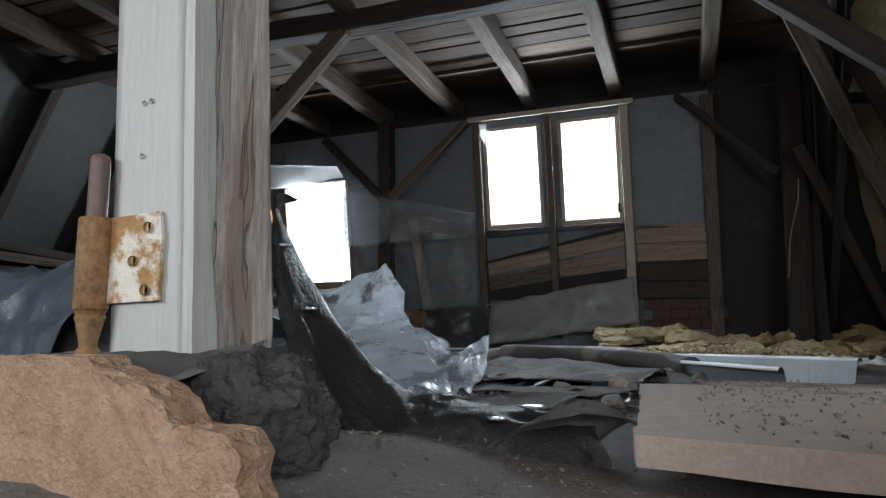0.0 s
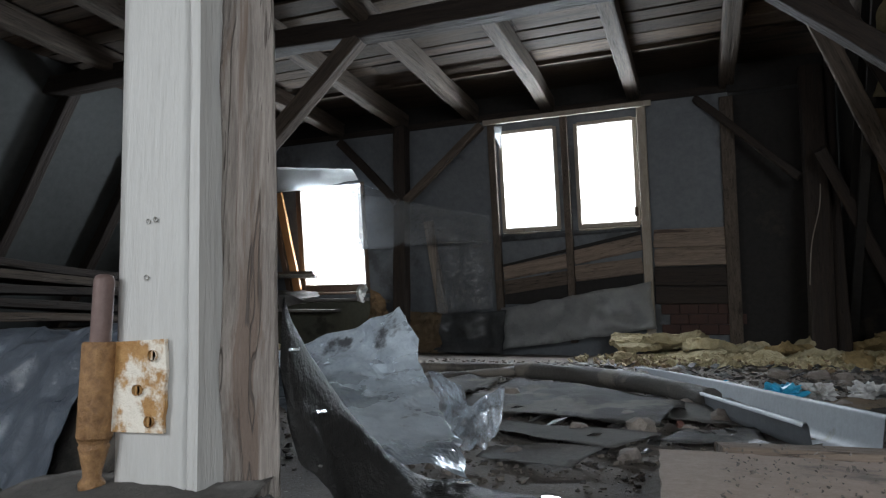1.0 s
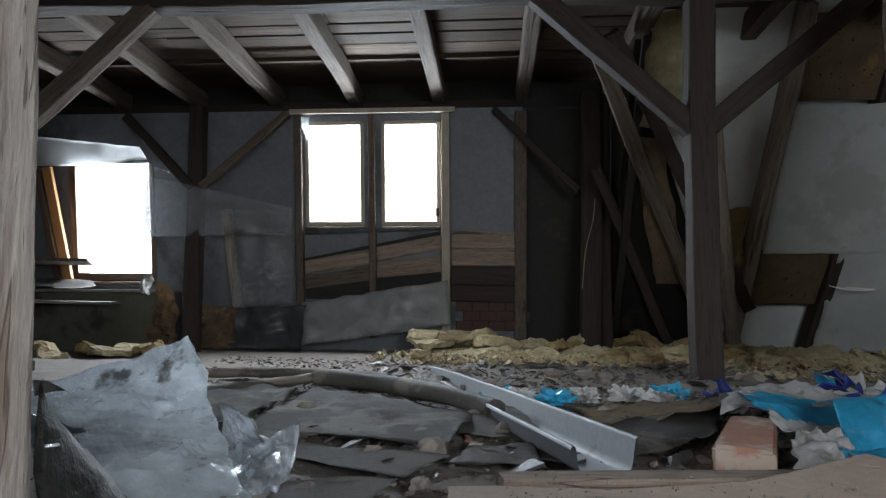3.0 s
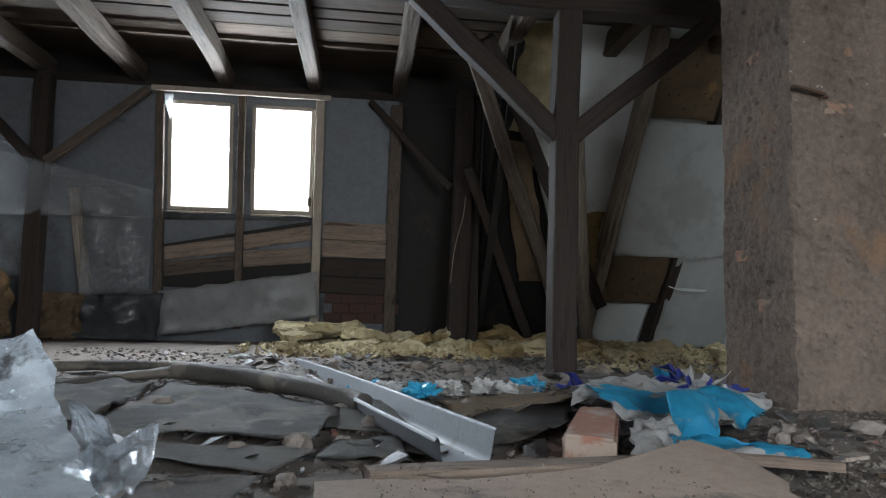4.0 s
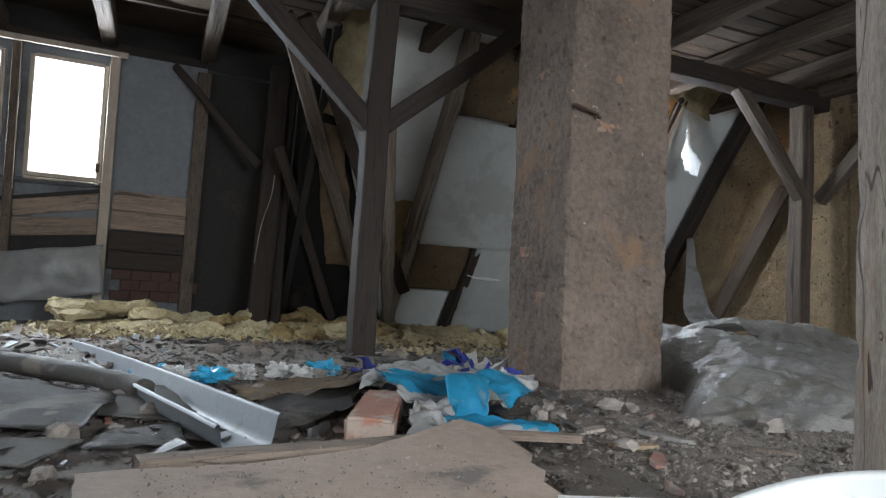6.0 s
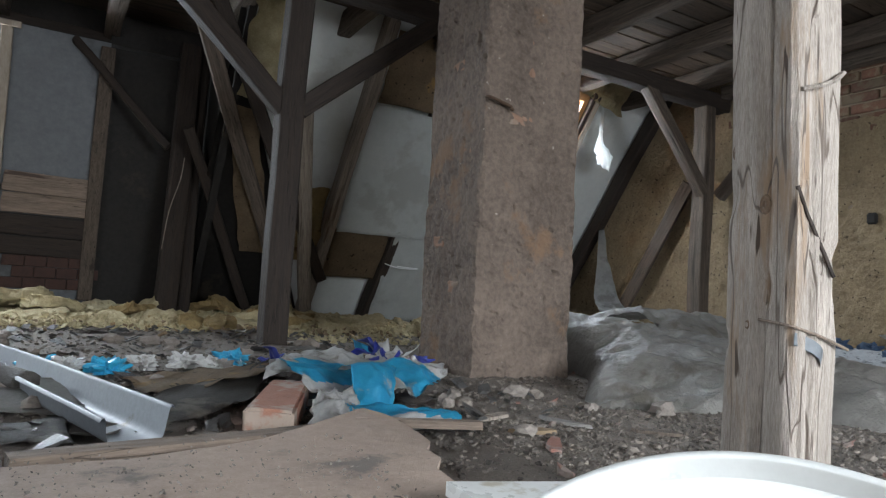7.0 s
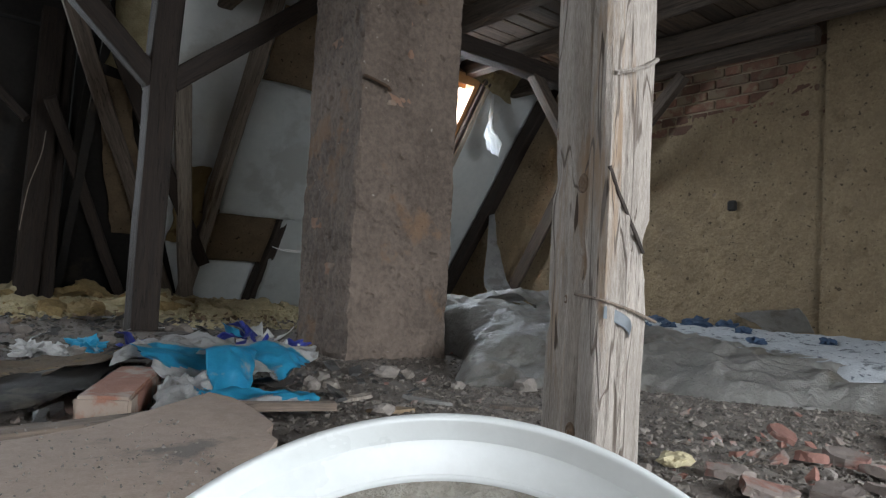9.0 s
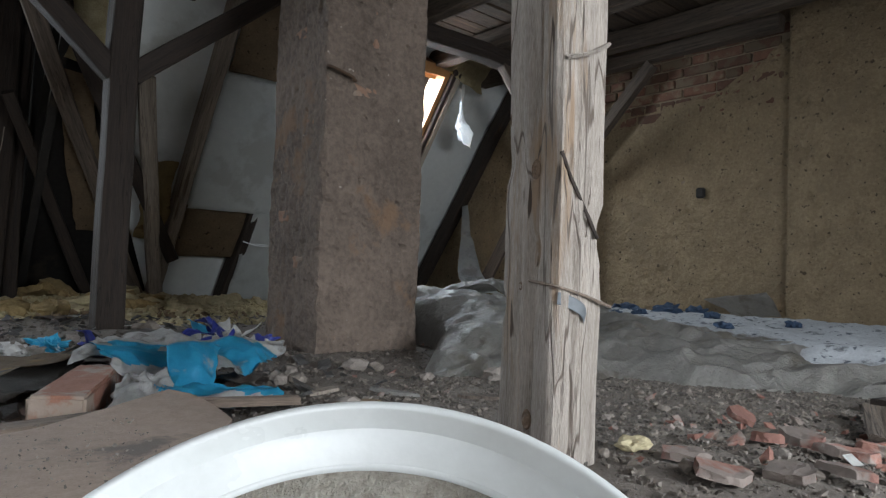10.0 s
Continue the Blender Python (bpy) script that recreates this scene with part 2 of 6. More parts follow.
# the pale blue spots are highlights painted on the film
M["blue_film"] = material("bluish_film", (0.07, 0.08, 0.10), (0.24, 0.27, 0.32), 12, 0.3, 0.6, fine=40, spots=(0.42, 0.47, 0.55), spot_size=9, spot_level=0.58)
# grey sheet darkened evenly; the far slope's dimness is put in the colour
M["hip"] = material("dimmed_grey_sheet", (0.038, 0.040, 0.040), (0.085, 0.088, 0.086), 3, 0.7, 0.3, fine=20)
M["blue_scrap"] = material("dark_blue_scrap", (0.02, 0.04, 0.08), (0.06, 0.10, 0.17), 14, 0.7, 0.4, fine=80)
M["wood_worn"] = material("worn_grey_timber", (0.12, 0.095, 0.076), (0.42, 0.355, 0.30), 5, 0.85, 0.6, stretch=(11, 11, 0.5), fine=26, spots=(0.10, 0.07, 0.05), spot_size=2.2, spot_level=0.6, contrast=0.2, cracks=0.008, crack_scale=2.0)
M["frame_dark"] = material("dark_varnished_frame", (0.06, 0.035, 0.022), (0.17, 0.11, 0.075), 5, 0.35, 0.2, stretch=(6, 6, 0.6), fine=30)
M["film_clear"] = material("dusty_clear_film", (0.20, 0.21, 0.225), (0.42, 0.44, 0.46), 6, 0.22, 0.3, fine=30, alpha=0.38, spots=(0.16, 0.16, 0.16), spot_size=3, spot_level=0.55)
M["film_black"] = material("shiny_dark_film", (0.05, 0.052, 0.056), (0.13, 0.135, 0.14), 6, 0.22, 0.3, fine=30)
M["panel_green"] = material("grimy_green_panel", (0.065, 0.066, 0.052), (0.15, 0.148, 0.115), 4, 0.75, 0.3, fine=40, spots=(0.05, 0.046, 0.038), spot_size=2.5, spot_level=0.55)
M["wool_orange"] = material("browned_wool", (0.17, 0.115, 0.05), (0.42, 0.31, 0.15), 14, 1.0, 1.0, fine=90, spots=(0.12, 0.07, 0.03), spot_size=7, spot_level=0.58)
M["brick_gable"] = material("smeared_gable_brick", (0.085, 0.040, 0.027), (0.23, 0.115, 0.075), 16, 0.92, 0.7, fine=110, spots=(0.20, 0.145, 0.095), spot_size=7, spot_level=0.48, per_object=0.35)


# ---- makers ----
def finish(name, bm, mat, smooth=False):
    me = bpy.data.meshes.new(name)
    bm.to_mesh(me)
    bm.free()
    me.materials.append(M[mat])
    if smooth:
        me.polygons.foreach_set("use_smooth", [True] * len(me.polygons))
    return me


def thing(name, bm, mat, label, category, group="", kind="", smooth=False):
    return tagged(new(name, finish(name, bm, mat, smooth)), label, category, group, kind)


def part(name, bm, mat, parent, label="", smooth=False):
    ob = new(name, finish(name, bm, mat, smooth))
    ob.parent = parent
    return tagged(ob, label)


def empty(name, label, category, group="", kind="", at=(0, 0, 0)):
    ob = new(name)
    ob.empty_display_size = 0.05
    ob.location = at
    return tagged(ob, label, category, group, kind)


def box(bm, lo, hi, m=None, bevel=0.0):
    lo, hi = Vector(lo), Vector(hi)
    made = bmesh.ops.create_cube(bm, size=1, matrix=Matrix.Translation((lo + hi) / 2) @ Matrix.Diagonal((*(hi - lo), 1)))
    vs = made["verts"]
    if bevel:
        es = list({e for v in vs for e in v.link_edges})
        out = bmesh.ops.bevel(bm, geom=es, offset=bevel, segments=1, affect="EDGES", profile=0.5)
        vs = list({v for f in out["faces"] for v in f.verts} | {v for v in vs if v.is_valid})
    if m is not None:
        bmesh.ops.transform(bm, matrix=m, verts=[v for v in vs if v.is_valid])
    return bm


def boxed(lo, hi, m=None, bevel=0.0):
    return box(bmesh.new(), lo, hi, m, bevel)


def slab(points, depth):
    """A plate from an outline of points, thickened by the vector depth."""
    bm = bmesh.new()
    a = [bm.verts.new(p) for p in points]
    b = [bm.verts.new(Vector(p) + Vector(depth)) for p in points]
    bm.faces.new(a)
    bm.faces.new(b[::-1])
    for i in range(len(a)):
        j = (i + 1) % len(a)
        bm.faces.new((a[j], a[i], b[i], b[j]))
    bmesh.ops.recalc_face_normals(bm, faces=bm.faces)
    return bm


def timber_mesh(length, w, h, seed=0, wear=0.004, step=0.07, lump=0.0, per=7):
    """A hewn timber along local z from 0 to length: rounded section, wavy sides, grain grooves and checks."""
    bm = bmesh.new()
    sec = []
    r = 0.12 * min(w, h)
    corners = [(w / 2 - r, h / 2 - r, 0), (-w / 2 + r, h / 2 - r, 90), (-w / 2 + r, -h / 2 + r, 180), (w / 2 - r, -h / 2 + r, 270)]
    for k, (cx, cy, a0) in enumerate(corners):
        for a in (a0, a0 + 45, a0 + 90):
            sec.append((cx + r * math.cos(radians(a)), cy + r * math.sin(radians(a))))
        nx, ny, na = corners[(k + 1) % 4]
        ex, ey = cx + r * math.cos(radians(a0 + 90)), cy + r * math.sin(radians(a0 + 90))
        fx, fy = nx + r * math.cos(radians(na)), ny + r * math.sin(radians(na))
        for s in range(1, per):
            sec.append((ex + (fx - ex) * s / per, ey + (fy - ey) * s / per))
    steps = max(3, int(length / step))
    rings = []
    for i in range(steps + 1):
        z = length * i / steps
        bx, by = (lump + wear) * noise.noise((seed, z * 1.3, 0)), (lump + wear) * noise.noise((seed, z * 1.3, 9))
        ring = []
        for x, y in sec:
            d = wear * (noise.noise((x * 25 + seed, y * 25, z * 1.6)) + 0.6 * noise.noise((x * 90 + seed, y * 90, z * 5)))
            crack = noise.noise((x * 60 + seed * 3, y * 60, z * 0.7))
            d -= wear * 1.6 * max(0.0, crack - 0.25)
            if per > 12:
                slit = abs(noise.noise((x * 17 + seed, y * 17 + 3, z * 0.7)))
                d -= 0.010 * max(0.0, 1 - slit * 16) * (0.5 + 0.5 * noise.noise((seed, z * 3, x * 9)))
                rot = noise.noise((x * 30, y * 30 + seed, z * 11))
                d -= 0.03 * max(0.0, rot - 0.40)
            n = Vector((x / w, y / h))
            n.normalize()
            ring.append(bm.verts.new((x + n.x * d + bx, y + n.y * d + by, z + (0.01 * noise.noise((x * 30, y * 30, seed)) if i in (0, steps) else 0))))
        rings.append(ring)
    m = len(sec)
    for a, b in zip(rings, rings[1:]):
        for j in range(m):
            bm.faces.new((a[j], a[(j + 1) % m], b[(j + 1) % m], b[j]))
    bm.faces.new(rings[0][::-1])
    bm.faces.new(rings[-1])
    return bm


def along(a, b, side=(0, 0, 1)):
    """The pose that turns local z to run from a to b; local y lies nearest to side."""
    a, b = Vector(a), Vector(b)
    z = (b - a).normalized()
    x = Vector(side).cross(z)
    x = x.normalized() if x.length > 1e-4 else Vector((1, 0, 0))
    y = z.cross(x)
    return Matrix.Translation(a) @ Matrix((x, y, z)).transposed().to_4x4()


count = [0]


def timber(name, a, b, w, h, mat, label, category="timber", group="", side=(0, 0, 1), wear=0.004, lump=0.008, parent=None, step=0.07, per=7):
    count[0] += 1
    bm = timber_mesh((Vector(b) - Vector(a)).length, w, h, count[0] * 7.3, wear, step, lump, per)
    ob = thing(name, bm, mat, label, category, group) if parent is None else part(name, bm, mat, parent, label)
    ob.matrix_world = along(a, b, side)
    return ob


def patch(corners, nu, nv, amp=0.01, freq=3.0, seed=0, fold=0.0, ragged=0.0, thick=0.0015, sag=0.0, mat=None):
    """A sheet between four corners (round its outline), with waves, sharp creases, torn edges and sag."""
    p = [Vector(c) for c in corners]
    n = (p[1] - p[0]).cross(p[3] - p[0]).normalized()
    bm = bmesh.new()
    grid = []
    for i in range(nu + 1):
        row = []
        for j in range(nv + 1):
            u, v = i / nu, j / nv
            q = p[0].lerp(p[1], u).lerp(p[3].lerp(p[2], u), v)
            s = Vector((q.x + seed, q.y, q.z)) * freq
            d = amp * noise.noise(s) + 0.4 * amp * noise.noise(s * 2.7)
            if fold:
                d += fold * (0.5 - abs(noise.noise(s * 0.9 + Vector((5, 3, seed))))) + 0.5 * fold * (0.5 - abs(noise.noise(s * 2.1)))
            q = q + n * d
            q.z -= sag * 4 * u * (1 - u) * (1 - v)
            if ragged:
                e = min(u, 1 - u, v, 1 - v)
                if e == 0:
                    q += ragged * Vector((noise.noise(q * 9 + Vector((seed, 0, 0))), noise.noise(q * 9 + Vector((0, seed, 4))), 0.5 * noise.noise(q * 9)))
            row.append(bm.verts.new(q))
        grid.append(row)
    for i in range(nu):
        for j in range(nv):
            bm.faces.new((grid[i][j], grid[i + 1][j], grid[i + 1][j + 1], grid[i][j + 1]))
    if thick:
        bmesh.ops.solidify(bm, geom=bm.faces[:], thickness=thick)
    return bm


def lump_mesh(size, seed=0, detail=2, rough=0.25, flat=1.0, freq=2.0):
    bm = bmesh.new()
    bmesh.ops.create_icosphere(bm, subdivisions=detail, radius=1.0)
    for v in bm.verts:
        d = 1 + rough * noise.noise(v.co * freq + Vector((seed, 0, 0))) + 0.5 * rough * noise.noise(v.co * freq * 2.6 + Vector((0, seed, 0)))
        v.co = Vector((v.co.x * size[0], v.co.y * size[1], v.co.z * size[2])) * d
        if v.co.z < -0.5 * size[2]:
            v.co.z = -0.5 * size[2]
    return bm


def shard_mesh(rx, ry, thick, seed, sides=6):
    """A broken flat piece: uneven outline, bevelled rim."""
    rnd = random.Random(seed)
    bm = bmesh.new()
    angs = [2 * math.pi * (i + rnd.uniform(-0.3, 0.3)) / sides for i in range(sides)]
    lo, hi = [], []
    for a in angs:
        r = rnd.uniform(0.75, 1.1)
        x, y = rx * r * math.cos(a), ry * r * math.sin(a)
        lo.append(bm.verts.new((x, y, 0)))
        hi.append(bm.verts.new((x * 0.95, y * 0.95, thick * rnd.uniform(0.85, 1.1))))
    bm.faces.new(lo[::-1])
    bm.faces.new(hi)
    for i in range(sides):
        j = (i + 1) % sides
        bm.faces.new((lo[i], lo[j], hi[j], hi[i]))
    return bm


def bump_at(x, y, cx, cy, r, h):
    d = math.hypot(x - cx, y - cy) / r
    return h * (1 - d * d) ** 2 if d < 1 else 0.0


def floor_z(x, y):
    """Height of the uneven dirt floor."""
    z = 0.014 * noise.noise((x * 1.7, y * 1.7, 0)) + 0.006 * noise.noise((x * 6, y * 6, 3))
    z += bump_at(x, y, 0.98, 0.62, 0.62, 0.075) + bump_at(x, y, -0.42, 0.72, 0.42, 0.05)
    z += bump_at(x, y, 1.7, 0.7, 0.8, 0.03)
    return z - 0.01


def roof_y(z):
    """Where the front roof slope stands at a height."""
    return 5.21 - (z - 0.45) / 1.42


SLOPE = Vector((0, -1 / 1.42, 1)).normalized()
OUT = Vector((0, 1, 1 / 1.42)).normalized()


# ---- structure ----
def make_floor():
    bm = bmesh.new()
    xs = np.concatenate([np.arange(-6.2, -1.4, 0.3), np.arange(-1.4, 2.6, 0.035), np.arange(2.6, 5.0, 0.2)])
    ys = np.concatenate([np.arange(-3.4, 0.4, 0.3), np.arange(0.4, 3.2, 0.035), np.arange(3.2, 6.2, 0.12)])
    grid = [[bm.verts.new((x, y, floor_z(x, y) + 0.006 * noise.noise((x * 22, y * 22, 1)) + 0.004 * noise.noise((x * 55, y * 55, 5)))) for y in ys] for x in xs]
    for i in range(len(xs) - 1):
        for j in range(len(ys) - 1):
            bm.faces.new((grid[i][j], grid[i + 1][j], grid[i + 1][j + 1], grid[i][j + 1]))
    return thing("floor", bm, "dirt", "attic floor of dark dirt, grit and rubble", "floor", kind="structure", smooth=True)


floor = make_floor()


def make_ceiling():
    """Rough boards across the tie beams, with gaps and uneven edges."""
    bm = bmesh.new()
    rnd = random.Random(4)
    y = -1.7
    while y < 4.70:
        w = rnd.uniform(0.13, 0.2)
        x = -6.1
        while x < 4.6:
            length = rnd.uniform(1.8, 3.4)
            if not (0 < y - 3.0 and rnd.random() < 0.04):
                box(bm, (x, y, 2.115 + rnd.uniform(0, 0.012)), (min(x + length, 4.6), y + w - rnd.uniform(0.004, 0.016), 2.142), bevel=0.003)
            x += length + 0.004
        y += w
    box(bm, (-6.1, 4.80, 2.118), (4.6, 4.835, 2.15))
    box(bm, (-6.2, -1.9, 2.20), (4.7, 5.6, 2.26))
    return thing("ceiling", bm, "board", "ceiling of rough brown boards with gaps", "ceiling", kind="structure")


ceiling = make_ceiling()

# near-black sheets behind the gap over the dormer
thing("wall_dormer_head", boxed((-6.1, 5.52, 1.905), (1.0, 5.56, 2.2)), "black", "near-black lining above the dormer window wall", "wall", kind="structure")
thing("wall_dormer_soffit", boxed((-6.1, 5.245, 1.888), (0.97, 5.52, 1.90)), "black", "near-black ledge on top of the dormer wall", "wall", kind="structure")


def roof_piece(bm, x0, x1, z0, z1, back=0.10, thick=0.05):
    y0, y1 = roof_y(z0), roof_y(z1)
    pts = [(x0, y0, z0), (x1, y0, z0), (x1, y1, z1), (x0, y1, z1)]
    add = slab([Vector(p) + OUT * back for p in pts], OUT * thick)
    me = bpy.data.meshes.new("tmp")
    add.to_mesh(me)
    add.free()
    bm.from_mesh(me)
    bpy.data.meshes.remove(me)


bm = bmesh.new()
roof_piece(bm, 0.97, 3.10, -0.12, 2.2)
roof_piece(bm, 3.10, 3.64, -0.12, 1.40)
roof_piece(bm, 3.10, 3.64, 1.96, 2.2)
roof_piece(bm, 3.64, 4.55, -0.12, 2.2)
thing("wall_roof_slope_east", bm, "membrane", "sloping roof lined with pale grey membrane", "roof slope", kind="structure")

def dormer_y(z):
    return 5.52 - 0.155 * z


def dormer_piece(bm, x0, x1, z0, z1, thick=0.05):
    add = slab([(x0, dormer_y(z0), z0), (x1, dormer_y(z0), z0), (x1, dormer_y(z1), z1), (x0, dormer_y(z1), z1)], (0, thick, 0))
    me = bpy.data.meshes.new("tmp")
    add.to_mesh(me)
    add.free()
    bm.from_mesh(me)
    bpy.data.meshes.remove(me)


bm = bmesh.new()
W1, W2, WZ = (-1.47, -1.05), (-0.86, -0.445), (1.01, 1.765)
W3, WZ3 = (-3.42, -2.79), (0.60, 1.49)
HEAD = 1.885
dormer_piece(bm, -6.1, W3[0], -0.1, HEAD)
dormer_piece(bm, W3[1], W1[0], -0.1, HEAD)
dormer_piece(bm, W1[1], W2[0], -0.1, HEAD)
dormer_piece(bm, W2[1], 0.22, -0.1, HEAD)
for (a, b), (lo, hi) in ((W1, WZ), (W2, WZ), (W3, WZ3)):
    dormer_piece(bm, a, b, -0.1, lo)
    dormer_piece(bm, a, b, hi, HEAD)
thing("wall_dormer", bm, "wall_grey", "leaning dormer wall lined with grey sheet", "wall", kind="structure")
# near-black sheet and cheek put the open corner's shade into the colour
thing("wall_dormer_dark", slab([(0.22, 5.60, -0.1), (0.95, 5.60, -0.1), (0.95, 5.30, 2.1), (0.22, 5.30, 2.1)], (0, 0.05, 0)), "black", "near-black sheet for the shade in the open dormer corner", "wall", kind="structure")
thing("wall_dormer_cheek_east", slab([(0.90, 5.62, -0.1), (0.90, 5.25, 2.15), (0.90, 4.05, 2.15)], (0.05, 0, 0)), "black", "dormer cheek wall in the near-black of the shaded corner", "wall", kind="structure")

# gable wall: bricks above, clay plaster below
cloud = bpy.data.materials.new("bright_cloud")
cloud.use_nodes = True
cloud.node_tree.nodes["Principled BSDF"].inputs["Emission Color"].default_value = (0.93, 0.97, 1.0, 1)
cloud.node_tree.nodes["Principled BSDF"].inputs["Emission Strength"].default_value = 1.6
M["cloud"] = cloud
bm = bmesh.new()
bm.faces.new([bm.verts.new(p) for p in ((-16, 12, -3), (16, 12, -3), (16, 12, 5.8), (-16, 12, 5.8))])
thing("backdrop", bm, "cloud", "plain bright overcast sky far outside the windows", "sky", kind="structure")
gable = thing("wall_gable", boxed((4.53, -3.2, -0.1), (4.75, 5.8, 2.3)), "mortar", "gable wall of brick and mortar", "wall", kind="structure")


def plaster_sheet(x, y0, y1, z0, z1_of, name, seed):
    bm = bmesh.new()
    ny, nz = int((y1 - y0) / 0.018), 120
    grid = []
    for i in range(ny + 1):
        y = y0 + (y1 - y0) * i / ny
        top = z1_of(y)
        col = []
        for j in range(nz + 1):
            z = z0 + (top - z0) * j / nz
            d = 0.014 * noise.noise((y * 3, z * 3, seed)) + 0.010 * noise.noise((y * 14 + z * 5, z * 9, seed)) + 0.009 * noise.noise((y * 36 + z * 14, z * 22, seed)) + 0.05 * max(0.0, noise.noise((y * 26 + z * 12, z * 17, seed + 4)) - 0.25)
            col.append(bm.verts.new((x + d if j < nz else 4.535, y, z)))
        grid.append(col)
    for i in range(ny):
        for j in range(nz):
            bm.faces.new((grid[i][j], grid[i][j + 1], grid[i + 1][j + 1], grid[i + 1][j]))
    return part(name, bm, "clay", gable, "rough ochre clay plaster", smooth=True)


plaster_sheet(4.505, 1.80, 5.6, -0.1, lambda y: (1.62 + 0.05 * noise.noise((y * 3, 0, 0)) + 0.28 * max(0, min(1, (2.35 - y) / 0.5))) if y < 3.3 else 2.2, "plaster", 2)
plaster_sheet(4.455, -3.1, 1.80, -0.1, lambda y: 2.2, "plaster", 8)
part("plaster_return", boxed((4.46, 1.785, -0.1), (4.53, 1.803, 2.2)), "clay", gable)

# other closing walls; the back slope and its two openings are unseen
def back_piece(bm, x0, x1, z0, z1):
    """Part of the back roof slope between two heights."""
    y0, y1 = -1.98 + 0.68 * z0, -1.98 + 0.68 * z1
    q = slab([(x0, y0, z0), (x1, y0, z0), (x1, y1, z1), (x0, y1, z1)], (0, -0.05, 0))
    me = bpy.data.meshes.new("tmp")
    q.to_mesh(me)
    q.free()
    bm.from_mesh(me)
    bpy.data.meshes.remove(me)


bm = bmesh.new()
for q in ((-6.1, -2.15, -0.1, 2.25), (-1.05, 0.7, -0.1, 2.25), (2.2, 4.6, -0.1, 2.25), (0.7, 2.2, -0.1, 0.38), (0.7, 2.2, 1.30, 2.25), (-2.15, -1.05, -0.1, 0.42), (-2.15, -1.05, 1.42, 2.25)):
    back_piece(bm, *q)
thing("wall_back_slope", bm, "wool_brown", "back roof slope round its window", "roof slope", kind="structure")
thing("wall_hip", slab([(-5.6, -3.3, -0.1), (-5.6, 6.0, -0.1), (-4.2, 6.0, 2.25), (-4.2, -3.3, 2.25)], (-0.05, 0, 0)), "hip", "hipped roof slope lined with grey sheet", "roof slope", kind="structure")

# ---- timber frame ----
for x in (-3.75, -3.09, -2.43, -1.77, -1.105, -0.44, 0.225, 0.89, 1.55, 2.2, 2.85, 3.5, 4.15):
    timber("ceiling_beam", (x, 5.41 if x < 0.9 else 5.0, 2.035), (x, -1.6, 2.04), 0.10, 0.135, "wood_grey", "weathered brown ceiling beam resting on the purlins", "beam", "ceiling beams", lump=0.012)
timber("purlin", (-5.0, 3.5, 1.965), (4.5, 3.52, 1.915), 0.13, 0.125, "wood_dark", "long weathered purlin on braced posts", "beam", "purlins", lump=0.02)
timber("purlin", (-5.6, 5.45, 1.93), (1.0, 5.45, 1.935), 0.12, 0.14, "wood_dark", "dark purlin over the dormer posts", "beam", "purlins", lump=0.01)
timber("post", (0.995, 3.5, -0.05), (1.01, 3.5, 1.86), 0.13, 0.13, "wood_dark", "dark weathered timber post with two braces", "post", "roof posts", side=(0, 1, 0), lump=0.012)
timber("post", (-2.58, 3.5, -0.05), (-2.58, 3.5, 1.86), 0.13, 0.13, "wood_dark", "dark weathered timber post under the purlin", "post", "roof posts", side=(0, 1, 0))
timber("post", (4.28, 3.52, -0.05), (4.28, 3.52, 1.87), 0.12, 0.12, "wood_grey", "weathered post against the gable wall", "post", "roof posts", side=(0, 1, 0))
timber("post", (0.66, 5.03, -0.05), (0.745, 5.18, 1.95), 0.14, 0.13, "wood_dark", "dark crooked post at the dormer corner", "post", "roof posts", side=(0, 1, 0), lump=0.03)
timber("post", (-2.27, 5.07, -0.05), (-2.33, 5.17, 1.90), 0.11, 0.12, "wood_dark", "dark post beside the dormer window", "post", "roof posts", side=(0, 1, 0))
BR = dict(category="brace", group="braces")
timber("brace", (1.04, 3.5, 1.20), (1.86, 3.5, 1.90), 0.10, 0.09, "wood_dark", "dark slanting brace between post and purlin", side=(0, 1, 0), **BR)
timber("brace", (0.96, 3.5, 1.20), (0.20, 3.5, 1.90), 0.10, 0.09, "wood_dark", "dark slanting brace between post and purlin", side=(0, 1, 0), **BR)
timber("brace", (-2.54, 3.5, 1.22), (-1.82, 3.5, 1.90), 0.10, 0.09, "wood_grey", "slanting brace between post and purlin", side=(0, 1, 0), **BR)
timber("brace", (4.26, 3.5, 1.18), (3.60, 3.5, 1.90), 0.09, 0.09, "wood_grey", "pale slanting brace at the gable post", side=(0, 1, 0), **BR)
timber("brace", (0.62, 5.04, 1.19), (0.0, 5.21, 1.85), 0.05, 0.06, "wood_dark", "thin slanting brace under the dormer purlin", side=(0, 1, 0), **BR)
timber("brace", (-2.24, 5.06, 1.24), (-1.63, 5.20, 1.85), 0.06, 0.06, "wood_grey", "slanting brace under the dormer purlin", side=(0, 1, 0), **BR)
timber("brace", (-2.32, 5.08, 1.24), (-2.95, 5.20, 1.85), 0.07, 0.06, "wood_dark", "slanting brace under the dormer purlin", side=(0, 1, 0), **BR)
RF = dict(category="rafter", group="rafters")
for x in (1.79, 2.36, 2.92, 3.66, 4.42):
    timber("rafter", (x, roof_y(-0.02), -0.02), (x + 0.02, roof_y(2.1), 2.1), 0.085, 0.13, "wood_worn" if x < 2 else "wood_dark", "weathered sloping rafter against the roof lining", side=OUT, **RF)
